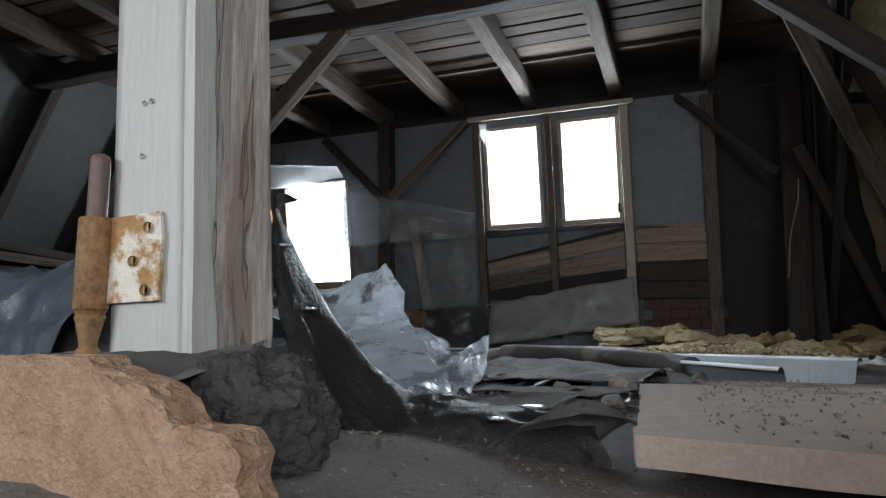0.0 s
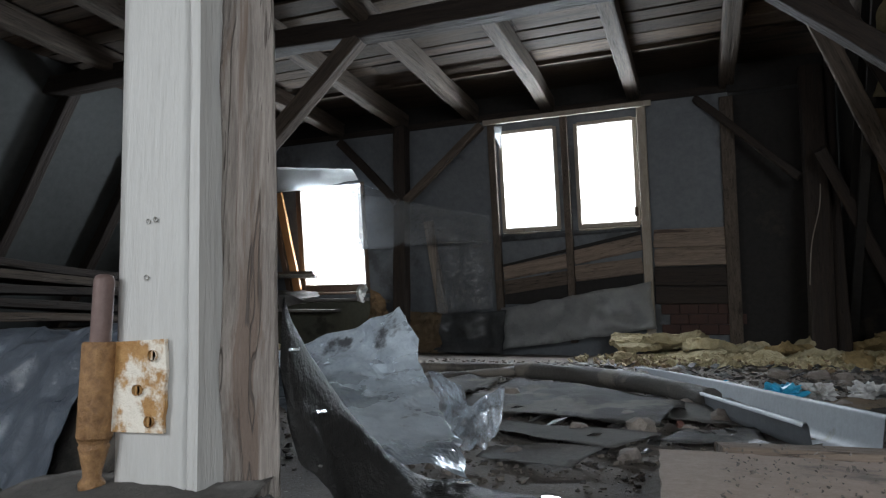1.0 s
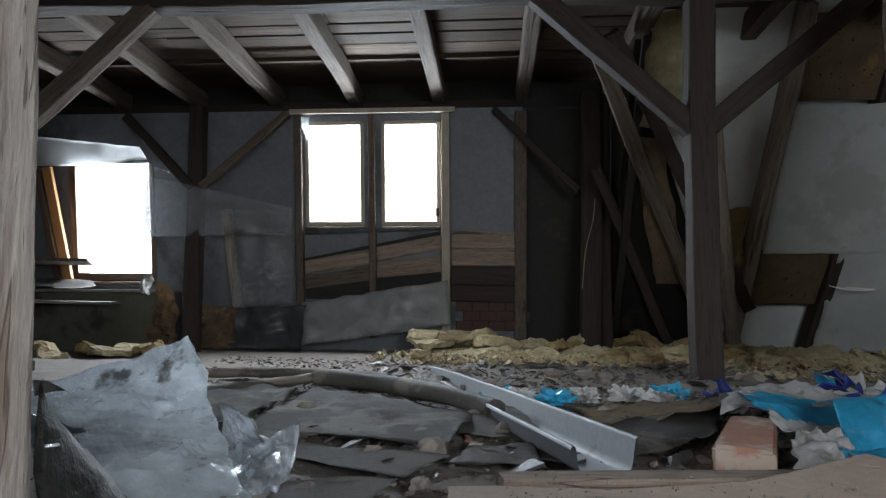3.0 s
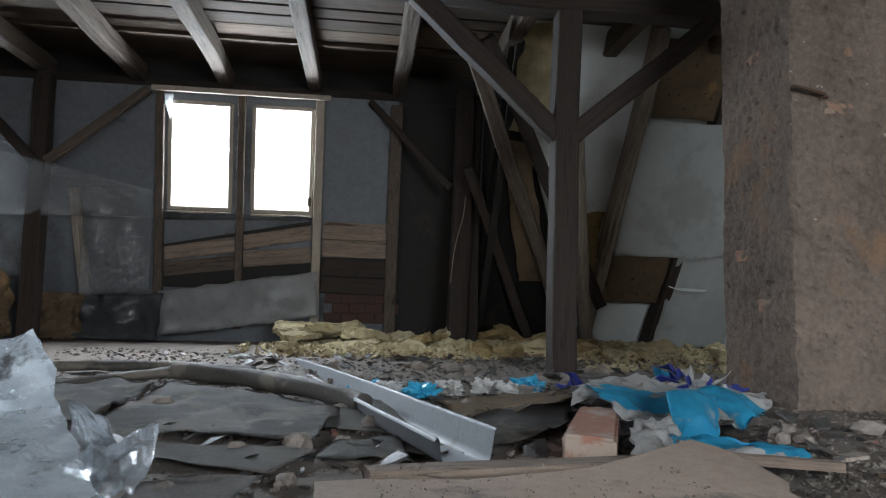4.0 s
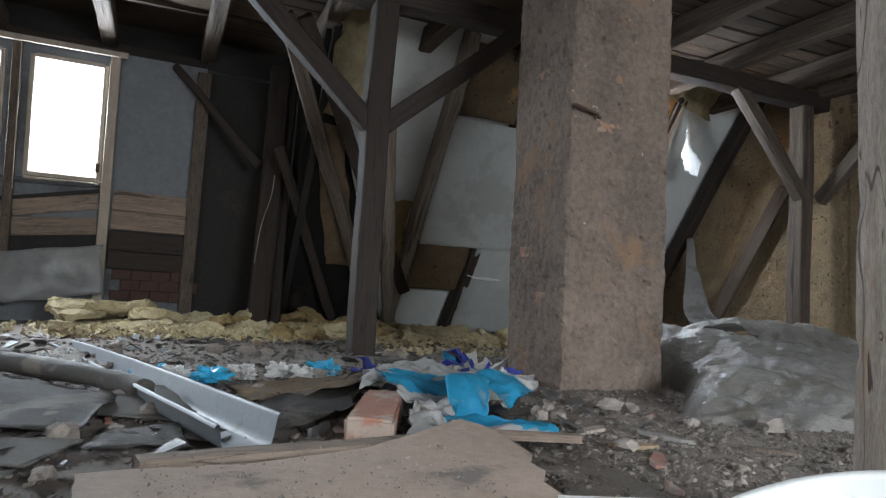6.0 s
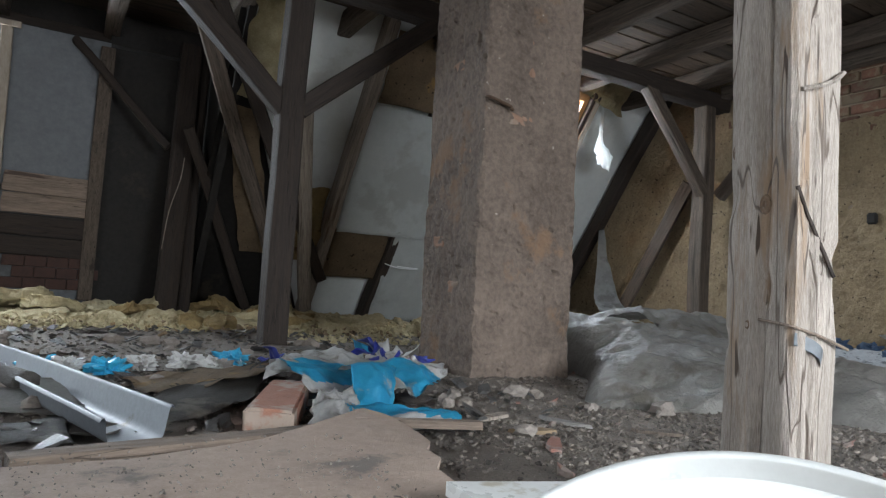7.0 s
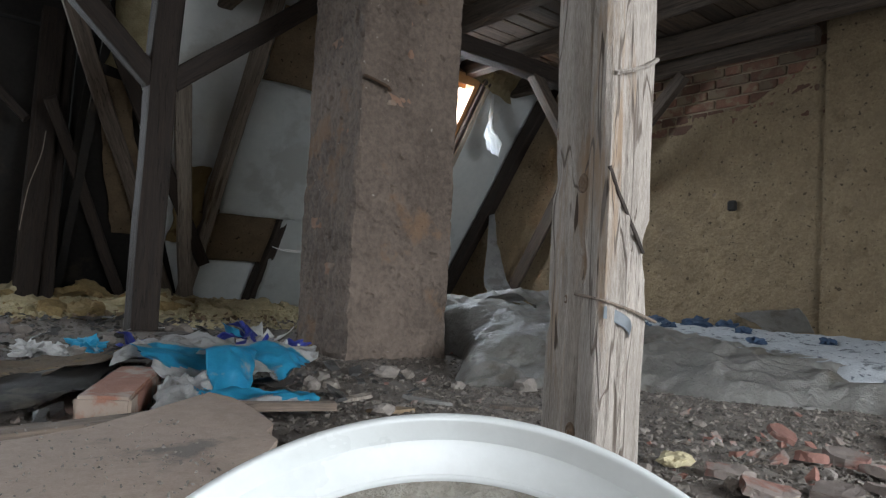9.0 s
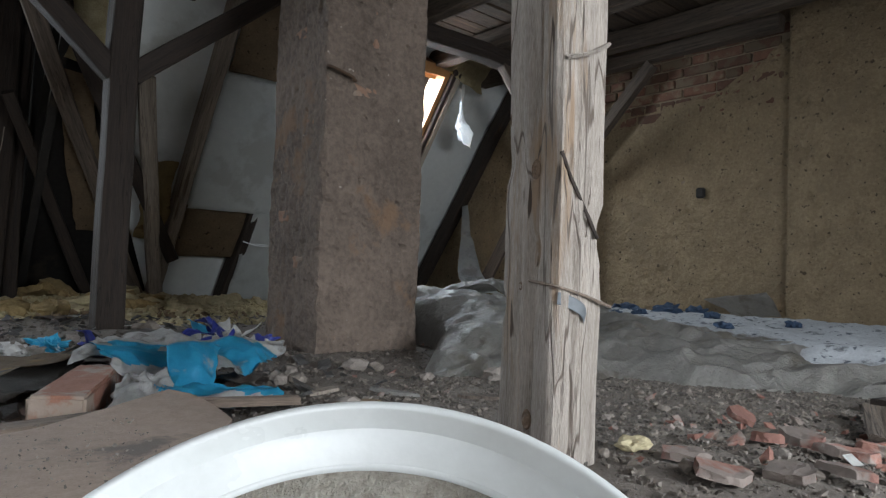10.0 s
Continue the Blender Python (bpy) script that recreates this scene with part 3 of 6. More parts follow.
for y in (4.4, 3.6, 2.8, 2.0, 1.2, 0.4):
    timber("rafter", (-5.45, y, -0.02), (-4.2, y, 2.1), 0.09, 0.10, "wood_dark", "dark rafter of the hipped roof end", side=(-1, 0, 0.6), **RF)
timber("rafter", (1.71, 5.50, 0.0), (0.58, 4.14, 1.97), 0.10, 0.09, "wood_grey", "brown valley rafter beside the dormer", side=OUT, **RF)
# the darker timber of these two carries the valley corner's shade in its colour
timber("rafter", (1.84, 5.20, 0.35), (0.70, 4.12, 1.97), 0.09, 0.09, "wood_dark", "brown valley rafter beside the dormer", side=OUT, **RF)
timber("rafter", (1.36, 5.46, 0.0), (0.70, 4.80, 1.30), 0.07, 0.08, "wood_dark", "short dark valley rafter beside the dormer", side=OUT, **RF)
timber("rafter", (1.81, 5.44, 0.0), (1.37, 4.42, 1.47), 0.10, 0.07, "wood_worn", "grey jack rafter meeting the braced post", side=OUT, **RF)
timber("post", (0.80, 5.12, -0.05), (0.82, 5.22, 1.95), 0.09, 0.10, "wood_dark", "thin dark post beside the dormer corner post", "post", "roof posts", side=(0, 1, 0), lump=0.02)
NEAR_POST = timber("post", (0.880, 0.750, -0.02), (0.882, 0.750, 2.0), 0.10, 0.10, "wood_pale", "bleached grey timber post with deep checks and knots", "post", "roof posts", side=(0, 1, 0), wear=0.0055, step=0.012, per=40)

# ---- chimney ----
def make_chimney():
    bm = bmesh.new()
    cx, cy, ang = 1.645, 2.50, radians(-3)
    n, zs = 34, 190
    rings = []
    for k in range(zs + 1):
        z = -0.05 + 2.2 * k / zs
        ring = []
        for side in range(4):
            for i in range(n):
                s = i / n * 2 - 1
                x, y = ((-1, s), (s, 1), (1, -s), (-s, -1))[side]
                r = 0.232 + 0.004 * noise.noise((x * 2, y * 2, z * 3))
                p = Vector((x * r, y * r, 0))
                nrm = Vector(((-1, 0, 0), (0, 1, 0), (1, 0, 0), (0, -1, 0))[side])
                d = 0.010 * noise.noise((x * 2.2 + 5, y * 2.2, z * 5)) + 0.010 * noise.noise((x * 6, y * 6, z * 15)) + 0.004 * noise.noise((x * 22, y * 22, z * 50))
                pit = noise.noise((x * 9 + 3, y * 9, z * 40))
                d -= 0.03 * max(0.0, pit - 0.36)
                if i == 0:
                    p *= 0.985
                p += nrm * d
                flare = 0.02 * max(0, 0.15 - z)
                p *= 1 + flare * 3
                ring.append(bm.verts.new((cx + p.x * math.cos(ang) - p.y * math.sin(ang), cy + p.x * math.sin(ang) + p.y * math.cos(ang), z)))
        rings.append(ring)
    m = len(rings[0])
    for a, b in zip(rings, rings[1:]):
        for j in range(m):
            bm.faces.new((a[j], b[j], b[(j + 1) % m], a[(j + 1) % m]))
    bmesh.ops.recalc_face_normals(bm, faces=bm.faces)
    ob = thing("chimney", bm, "chimney", "square chimney stack with rough brown plaster", "chimney")
    return ob


chimney = make_chimney()


# ---- more makers ----
def curve_at(pts, u):
    """A smooth curve through points, u from 0 to 1."""
    n = len(pts) - 1
    k = min(int(u * n), n - 1)
    f = u * n - k
    p = [Vector(pts[max(0, min(n, i))]) for i in (k - 1, k, k + 1, k + 2)]
    return 0.5 * (2 * p[1] + (p[2] - p[0]) * f + (2 * p[0] - 5 * p[1] + 4 * p[2] - p[3]) * f * f + (3 * p[1] - p[0] - 3 * p[2] + p[3]) * f ** 3)


def loft(curves, nu, nv, amp=0.004, fold=0.01, freq=8.0, seed=0, ragged=0.0, thick=0.0015):
    """A sheet through several curves, creased and wavy."""
    bm = bmesh.new()
    grid = []
    for i in range(nu + 1):
        u = i / nu
        col = [curve_at(c, u) for c in curves]
        row = []
        for j in range(nv + 1):
            q = curve_at(col, j / nv)
            s = q * freq + Vector((seed, 0, 0))
            d = amp * noise.noise(s) + fold * (0.4 - abs(noise.noise(s * 0.8 + Vector((7, 1, 2))))) + 0.5 * fold * (0.4 - abs(noise.noise(s * 2.2)))
            q = q + Vector((0.25, -0.45, 0.85)) * d
            if ragged and (i in (0, nu) or j in (0, nv)):
                q += ragged * Vector((noise.noise(q * 30 + Vector((seed, 0, 0))), noise.noise(q * 30 + Vector((3, seed, 0))), 0.4 * noise.noise(q * 30)))
            row.append(bm.verts.new(q))
        grid.append(row)
    for i in range(nu):
        for j in range(nv):
            bm.faces.new((grid[i][j], grid[i + 1][j], grid[i + 1][j + 1], grid[i][j + 1]))
    if thick:
        bmesh.ops.solidify(bm, geom=bm.faces[:], thickness=thick)
    return bm


def tube(pts, r, sides=10, steps=30, flat=1.0, wob=0.0, seed=0):
    bm = bmesh.new()
    rings = []
    for i in range(steps + 1):
        u = i / steps
        p, q = curve_at(pts, u), curve_at(pts, min(1, u + 0.02)) - curve_at(pts, max(0, u - 0.02))
        z = q.normalized()
        x = Vector((0, 0, 1)).cross(z)
        x = x.normalized() if x.length > 1e-3 else Vector((1, 0, 0))
        y = z.cross(x)
        ring = []
        for k in range(sides):
            a = 2 * math.pi * k / sides
            d = r * (1 + wob * noise.noise((u * 6 + seed, math.cos(a) * 1.3, math.sin(a) * 1.3)))
            ring.append(bm.verts.new(p + x * d * math.cos(a) + y * d * flat * math.sin(a)))
        rings.append(ring)
    for a, b in zip(rings, rings[1:]):
        for k in range(sides):
            bm.faces.new((a[k], a[(k + 1) % sides], b[(k + 1) % sides], b[k]))
    bm.faces.new(rings[0][::-1])
    bm.faces.new(rings[-1])
    return bm


def lathe(profile, sides=64, at=(0, 0, 0)):
    bm = bmesh.new()
    rings = [[bm.verts.new((at[0] + r * math.cos(2 * math.pi * k / sides), at[1] + r * math.sin(2 * math.pi * k / sides), at[2] + z)) for k in range(sides)] for r, z in profile]
    for a, b in zip(rings, rings[1:]):
        for k in range(sides):
            bm.faces.new((a[k], a[(k + 1) % sides], b[(k + 1) % sides], b[k]))
    return bm


def wool_slab(w, d, h, seed):
    """A torn slab of mineral wool: soft uneven faces."""
    bm = bmesh.new()
    bmesh.ops.create_cube(bm, size=1)
    bmesh.ops.subdivide_edges(bm, edges=bm.edges[:], cuts=11, use_grid_fill=True)
    for v in bm.verts:
        k = 1 - 0.35 * (abs(v.co.x) * 2) ** 4 * (abs(v.co.y) * 2) ** 4
        v.co = Vector((v.co.x * w * k, v.co.y * d, (v.co.z + 0.5) * h))
        k = Vector((noise.noise(v.co * 14 + Vector((seed, 0, 0))), noise.noise(v.co * 14 + Vector((0, seed, 0))), noise.noise(v.co * 14 + Vector((0, 0, seed)))))
        f = v.co * 4 + Vector((seed, seed, 0))
        v.co += k * 0.018 + Vector((noise.noise(v.co * 45), noise.noise(v.co * 45 + Vector((7, 0, 0))), noise.noise(v.co * 45 + Vector((0, 7, 0))))) * 0.012 + Vector((noise.noise(f), noise.noise(f + Vector((9, 0, 0))), 0.7 * noise.noise(f + Vector((0, 9, 0))))) * 0.07
        v.co.z = max(v.co.z, -0.01)
    return bm


def scatter(name, mat, n, area, sizes, label, category, seed, base, flat=0.6):
    """Many small uneven bits joined into one mesh; base(x, y) is the height they lie on."""
    r = np.random.default_rng(seed)
    cube = np.array([[-1, -1, -1], [1, -1, -1], [1, 1, -1], [-1, 1, -1], [-1, -1, 1], [1, -1, 1], [1, 1, 1], [-1, 1, 1]], float)
    quads = [(0, 3, 2, 1), (4, 5, 6, 7), (0, 1, 5, 4), (1, 2, 6, 5), (2, 3, 7, 6), (3, 0, 4, 7)]
    verts, faces = [], []
    for _ in range(n):
        x, y = r.uniform(area[0], area[1]), r.uniform(area[2], area[3])
        s = r.uniform(*sizes)
        a = r.uniform(0, 6.3)
        p = cube * r.uniform(0.12, 1.25, (8, 3)) * s * np.array([1.0, 0.7, flat])
        q = np.c_[p[:, 0] * math.cos(a) - p[:, 1] * math.sin(a) + x, p[:, 0] * math.sin(a) + p[:, 1] * math.cos(a) + y, p[:, 2] + 0.4 * p[:, 0] + base(x, y) + 0.3 * s]
        b = len(verts)
        verts.extend(map(tuple, q))
        faces.extend(tuple(b + k for k in f) for f in quads)
    me = bpy.data.meshes.new(name)
    me.from_pydata(verts, [], faces)
    me.materials.append(M[mat])
    return tagged(new(name, me), label, category, kind="stuff")


# ---- dormer: windows, studs, planks, sheets ----
def dormer_box(x0, x1, z0, z1, proud0, proud1):
    """A bar on the leaning dormer wall, standing proud of it into the room."""
    bm = boxed((x0, -proud1, 0), (x1, -proud0, z1 - z0), bevel=0.004)
    lean = math.atan(0.155)
    bmesh.ops.transform(bm, matrix=Matrix.Translation((0, dormer_y(z0), z0)) @ Matrix.Rotation(lean, 4, "X"), verts=bm.verts)
    return bm


for idx, (a, b) in enumerate((W1, W2)):
    win = tagged(new("window_%d" % (idx + 1)), "bright dormer window with weathered brown wooden frame", "window", "dormer windows", "structure")
    win.location = (0, 0, 0)
    for nm, bm in (("frame_side", dormer_box(a - 0.028, a + 0.004, WZ[0] - 0.03, WZ[1] + 0.03, -0.05, 0.014)),
                   ("frame_side", dormer_box(b - 0.004, b + 0.028, WZ[0] - 0.03, WZ[1] + 0.03, -0.05, 0.014)),
                   ("frame_top", dormer_box(a, b, WZ[1], WZ[1] + 0.03, -0.05, 0.012)),
                   ("frame_bottom", dormer_box(a, b, WZ[0] - 0.03, WZ[0] + 0.004, -0.05, 0.016)),
                   ("sill", dormer_box(a - 0.02, b + 0.02, WZ[0] - 0.05, WZ[0] - 0.032, -0.02, 0.03))):
        part(nm, bm, "frame_old", win)
part("latch", dormer_box(-0.455, -0.43, 1.05, 1.12, 0.014, 0.03), "iron", win)

for x0, x1, z0, nm in ((-1.575, -1.515, 0.10, "wood_grey"), (-0.985, -0.93, 0.10, "wood_grey"), (-0.41, -0.345, 0.10, "frame_old"), (0.16, 0.25, 0.10, "wood_grey")):
    thing("stud", dormer_box(x0, x1, z0, 1.87, 0.004, 0.055), nm, "weathered upright stud on the dormer wall", "stud", "dormer studs")
thing("head_board", dormer_box(-1.60, -0.30, 1.845, 1.885, 0.06, 0.085), "frame_old", "pale narrow board over the dormer windows", "board")
rnd = random.Random(11)


def plank(x0, x1, z0a, z0b, h, proud, mat="lath", label="weathered plank nailed to the dormer wall", seed=0):
    """A plank on the dormer wall, its lower edge running from z0a to z0b."""
    y = dormer_y((z0a + z0b) / 2) - proud
    ob = timber("plank", (x0, y, z0a + h / 2), (x1, y, z0b + h / 2), h, 0.022, mat, label, "plank", "wall planks", side=(0, 1, 0), wear=0.004, lump=0.004)
    return ob


plank(-0.33, 0.17, 0.80, 0.80, 0.135, 0.03)
plank(-0.33, 0.17, 0.665, 0.665, 0.13, 0.03)
plank(-1.51, -0.98, 0.60, 0.68, 0.11, 0.012)
plank(-0.93, -0.42, 0.70, 0.79, 0.12, 0.012)
plank(-1.51, -0.98, 0.48, 0.55, 0.11, 0.014, "wood_grey")
plank(-0.93, -0.42, 0.57, 0.62, 0.12, 0.014)
thing("gap_lining", slab([(-1.51, dormer_y(0.45) - 0.006, 0.40), (-0.42, dormer_y(0.45) - 0.006, 0.40), (-0.42, dormer_y(0.6) - 0.006, 0.62), (-1.51, dormer_y(0.6) - 0.006, 0.50)], (0, 0.004, 0)), "black", "black sheet behind the loose planks", "felt")
thing("felt_strip", slab([(-1.51, dormer_y(0.72) - 0.03, 0.70), (-0.42, dormer_y(0.9) - 0.03, 0.905), (-0.42, dormer_y(0.93) - 0.03, 0.935), (-1.51, dormer_y(0.74) - 0.03, 0.72)], (0, 0.004, 0)), "black", "black strip along the plank edge", "felt")
bm = bmesh.new()
for r_ in range(3):
    for c in range(4):
        box(bm, (-0.30 + c * 0.13 + 0.06 * (r_ % 2), 5.445, 0.16 + r_ * 0.075), (-0.30 + c * 0.13 + 0.06 * (r_ % 2) + 0.127, 5.48, 0.16 + r_ * 0.075 + 0.072), bevel=0.003)
thing("brick_infill", bm, "brick_dark_red", "dark red bricks low in the dormer wall", "bricks", kind="stuff")
plank(-0.33, 0.17, 0.52, 0.51, 0.13, 0.045, "wood_dark", "dark brown plank low on the dormer wall")
plank(-0.33, 0.17, 0.385, 0.38, 0.125, 0.045, "wood_dark", "dark brown plank low on the dormer wall")
thing("felt_strip", slab([(-0.34, 5.44, 0.40), (0.18, 5.44, 0.40), (0.18, 5.40, 0.66), (-0.34, 5.40, 0.66)], (0, 0.004, 0)), "black", "black panel under the planks", "felt")
thing("plastic_sheet", patch([(-1.50, 5.30, 0.03), (-0.33, 5.32, 0.20), (-0.36, 5.33, 0.545), (-1.52, 5.34, 0.36)], 40, 14, 0.025, 2.5, 3, fold=0.05, ragged=0.02), "film", "dusty grey plastic sheet sagging under the windows", "plastic sheet", "plastic sheets", smooth=True)
thing("plastic_sheet", patch([(-2.10, 5.22, 0.0), (-1.46, 5.24, 0.0), (-1.46, 5.30, 0.34), (-2.06, 5.30, 0.31)], 26, 12, 0.03, 5, 6, fold=0.08, ragged=0.02), "film_black", "crumpled dark plastic sheet under the dormer window", "plastic sheet", "plastic sheets", smooth=True)
thing("plastic_sheet", patch([(-2.62, 4.98, 0.85), (-1.60, 5.28, 0.90), (-1.56, 5.22, 1.10), (-2.58, 4.90, 1.30)], 30, 14, 0.015, 4, 9, fold=0.03, ragged=0.01), "film_clear", "shiny translucent plastic film pinned beside the window", "plastic sheet", "plastic sheets", smooth=True)
thing("plastic_sheet", patch([(-2.05, 5.30, 0.32), (-1.58, 5.34, 0.36), (-1.58, 5.32, 0.90), (-2.05, 5.28, 0.92)], 24, 20, 0.02, 4, 12, fold=0.06), "film_clear", "dusty plastic film hanging on the dormer wall", "plastic sheet", "plastic sheets", smooth=True)
thing("wall_cover", patch([(-1.50, dormer_y(0.90) - 0.03, 0.905), (-0.42, dormer_y(0.93) - 0.03, 0.94), (-0.42, dormer_y(0.97) - 0.03, 0.965), (-1.50, dormer_y(0.97) - 0.03, 0.965)], 20, 3, 0.01, 5, 2), "wall_grey", "grey sheet edge beneath the window sills", "sheet", smooth=True)
thing("wool_board", patch([(0.27, 5.50, 0.95), (0.62, 5.50, 0.95), (0.62, 5.44, 1.36), (0.27, 5.44, 1.38)], 14, 14, 0.03, 6, 4, thick=0.03), "wool_brown", "dark brown insulation board in the dormer corner", "insulation")

# west roof window with its open sash and ledges
win = tagged(new("window_3"), "bright roof window with dark brown wooden frame", "window", kind="structure")
a, b = W3
for nm, bm in (("frame_side", dormer_box(a - 0.05, a + 0.004, WZ3[0] - 0.05, WZ3[1] + 0.02, -0.06, 0.02)),
               ("frame_side", dormer_box(b - 0.004, b + 0.035, WZ3[0] - 0.05, WZ3[1] + 0.02, -0.06, 0.012)),
               ("frame_bottom", dormer_box(a, b, WZ3[0] - 0.06, WZ3[0] + 0.004, -0.06, 0.016)),
               ("sill", dormer_box(a - 0.08, b + 0.03, WZ3[0] - 0.085, WZ3[0] - 0.062, -0.02, 0.06))):
    part(nm, bm, "frame_dark", win)


def slope_bar(name, x0, x1, z0, z1, lo, hi, mat, parent):
    """A bar lying in the front roof slope; lo and hi: how far outside the rafter plane."""
    pts = [(x0, roof_y(z0), z0), (x1, roof_y(z0), z0), (x1, roof_y(z1), z1), (x0, roof_y(z1), z1)]
    return part(name, slab([Vector(p) + OUT * lo for p in pts], OUT * (hi - lo)), mat, parent)


sash = empty("spare_sash", "open pine window sash leaning beside the roof window", "window sash")
timber("sash_bar", (-3.46, 5.37, 0.50), (-3.60, 5.20, 1.44), 0.075, 0.035, "pine", "", side=(0, 1, 0), parent=sash, wear=0.001, lump=0)
timber("sash_bar", (-3.56, 5.38, 0.50), (-3.70, 5.22, 1.44), 0.05, 0.035, "frame_dark", "", side=(0, 1, 0), parent=sash, wear=0.001, lump=0)
thing("window_lining", patch([(-3.70, 5.22, 1.46), (-2.80, 5.34, 1.475), (-2.82, 5.19, 1.60), (-3.70, 5.12, 1.68)], 24, 8, 0.015, 5, 4, fold=0.01, ragged=0.015), "rag", "white cloth lining above the roof window", "lining", smooth=True)
thing("plastic_sheet", patch([(-2.77, 5.33, 0.90), (-2.44, 5.30, 0.88), (-2.30, 5.24, 1.30), (-2.86, 5.22, 1.50)], 36, 30, 0.02, 4, 19, fold=0.06, ragged=0.02), "film_clear", "shiny translucent plastic film beside the roof window", "plastic sheet", "plastic sheets", smooth=True)
thing("shelf_board", slab([(-3.75, 5.42, 0.665), (-3.30, 5.42, 0.665), (-2.95, 4.80, 0.65), (-3.75, 4.74, 0.65)], (0, 0, 0.02)), "wood_grey", "loose grey board jutting out under the window", "board", "loose boards")
thing("shelf_board", slab([(-3.75, 5.085, 0.36), (-2.84, 5.085, 0.345), (-2.80, 4.86, 0.335), (-3.75, 4.70, 0.35)], (0, 0, 0.02)), "slate", "loose grey board lying on the low ledge", "board", "loose boards")
thing("shelf_board", patch([(-3.80, 5.10, 0.46), (-3.10, 5.14, 0.47), (-3.25, 5.36, 0.53), (-3.80, 5.36, 0.56)], 16, 8, 0.03, 5, 3, ragged=0.03, thick=0.012), "slate", "crumpled grey sheet lying on the window ledge", "board", "loose boards")
thing("window_ledge", boxed((-3.8, 5.02, 0.43), (-2.56, 5.46, 0.455), bevel=0.004), "slate", "grey ledge board below the roof window", "ledge")
thing("low_panel", boxed((-3.9, 5.08, -0.05), (-2.46, 5.14, 0.43), bevel=0.005), "panel_green", "dark greenish panel below the window ledge", "panel")
for c, m_, lab in (([(-2.56, 5.0, 0.02), (-2.34, 5.02, 0.04), (-2.36, 4.99, 0.40), (-2.50, 4.98, 0.52)], "wool_brown", "torn brown wool hanging beside the post"), ([(-2.30, 5.16, 0.0), (-1.98, 5.18, 0.0), (-1.98, 5.24, 0.32), (-2.24, 5.22, 0.34)], "wool_brown", "brown wool behind the dormer post"), ([(-2.62, 4.96, 0.42), (-2.55, 4.96, 0.40), (-2.55, 4.97, 0.56), (-2.60, 4.97, 0.58)], "bag_white", "torn white rag hanging off the window ledge")):
    thing("wool_tuft", patch(c, 18, 22, 0.05, 9, 3, ragged=0.05, thick=0.02, fold=0.04), m_, lab, "insulation")
timber("stud", (-2.04, 5.40, 0.28), (-2.14, 5.30, 1.10), 0.08, 0.05, "wood_worn", "short brown stud beside the dormer post", "stud", "dormer studs", side=(0, 1, 0))

# stacked boards at the west side
for k in range(8):
    z = 0.10 + 0.048 * k
    y0 = 1.2 + 0.05 * rnd.uniform(-1, 1)
    timber("stacked_board", (-2.35 + 0.03 * rnd.uniform(-1, 1), y0, z), (-2.42, 3.2, z + rnd.uniform(-0.01, 0.02)), 0.26, 0.03, "wood_dark" if k % 3 else "wood_grey", "dark old board in a stack on the floor", "board", "stacked boards", lump=0.015)
timber("stacked_board", (-2.30, 1.1, 0.03), (-2.34, 3.3, 0.03), 0.30, 0.05, "wood_dark", "dark old board in a stack on the floor", "board", "stacked boards", lump=0.01)
timber("stacked_board", (-2.0, 1.15, 0.02), (-1.55, 2.1, 0.30), 0.12, 0.02, "wood_grey", "grey board leaning on the stack", "board", "stacked boards")

# ---- east roof slope: sheets and wool between the rafters ----
def on_slope(x, z, off=0.0):
    return Vector((x, roof_y(z), z)) + OUT * off


def slope_sheet(name, x0, x1, z0, z1, off, mat, label, category, nu=16, nv=24, amp=0.012, fold=0.012, seed=0, ragged=0.01, thick=0.002, skew=0.0):
    c = [on_slope(x0, z0, off), on_slope(x1, z0 + skew, off), on_slope(x1, z1 + skew, off), on_slope(x0, z1, off)]
    return thing(name, patch(c, nu, nv, amp, 3.5, seed, fold, ragged, thick), mat, label, category, "slope linings", smooth=True)


slope_sheet("plastic_sheet", 1.84, 2.86, 0.76, 1.62, -0.065, "membrane", "pale crumpled plastic sheet stapled over the rafters", "plastic sheet", 26, 26, 0.012, 0.02, 3, 0.012, 0.002, 0.0)
slope_sheet("plastic_sheet", 2.36, 2.98, 0.06, 0.80, -0.06, "membrane", "pale plastic sheet hanging low on the rafters", "plastic sheet", 16, 22, 0.012, 0.02, 8)
slope_sheet("wool_board", 1.86, 2.34, 0.38, 0.755, -0.015, "wool_brown", "brown insulation board between two rafters", "insulation", 12, 12, 0.012, 0, 5, 0.012, 0.04)
slope_sheet("wool_board", 1.88, 2.88, 1.62, 2.05, -0.01, "wool_brown", "brown insulation board high between the rafters", "insulation", 16, 12, 0.02, 0, 9, 0.012, 0.04)
slope_sheet("wool_board", 1.54, 1.735, 0.5, 1.02, 0.0, "wool_orange", "torn orange-brown wool bulging beside a rafter", "insulation", 20, 30, 0.06, 0.05, 2, 0.03, 0.04)
slope_sheet("wool_board", 0.93, 1.22, 1.50, 2.08, 0.0, "wool", "torn yellow wool between the valley rafters", "insulation", 30, 44, 0.07, 0.08, 6, 0.05, 0.04)
thing("wool_board", patch([on_slope(1.18, 0.5, 0.02), on_slope(1.42, 0.5, 0.02), on_slope(1.08, 1.43, 0.02), on_slope(0.90, 1.43, 0.02)], 10, 22, 0.02, 5, 4, ragged=0.015, thick=0.03), "wool_brown", "brown wool stuffed between the valley rafters", "insulation")
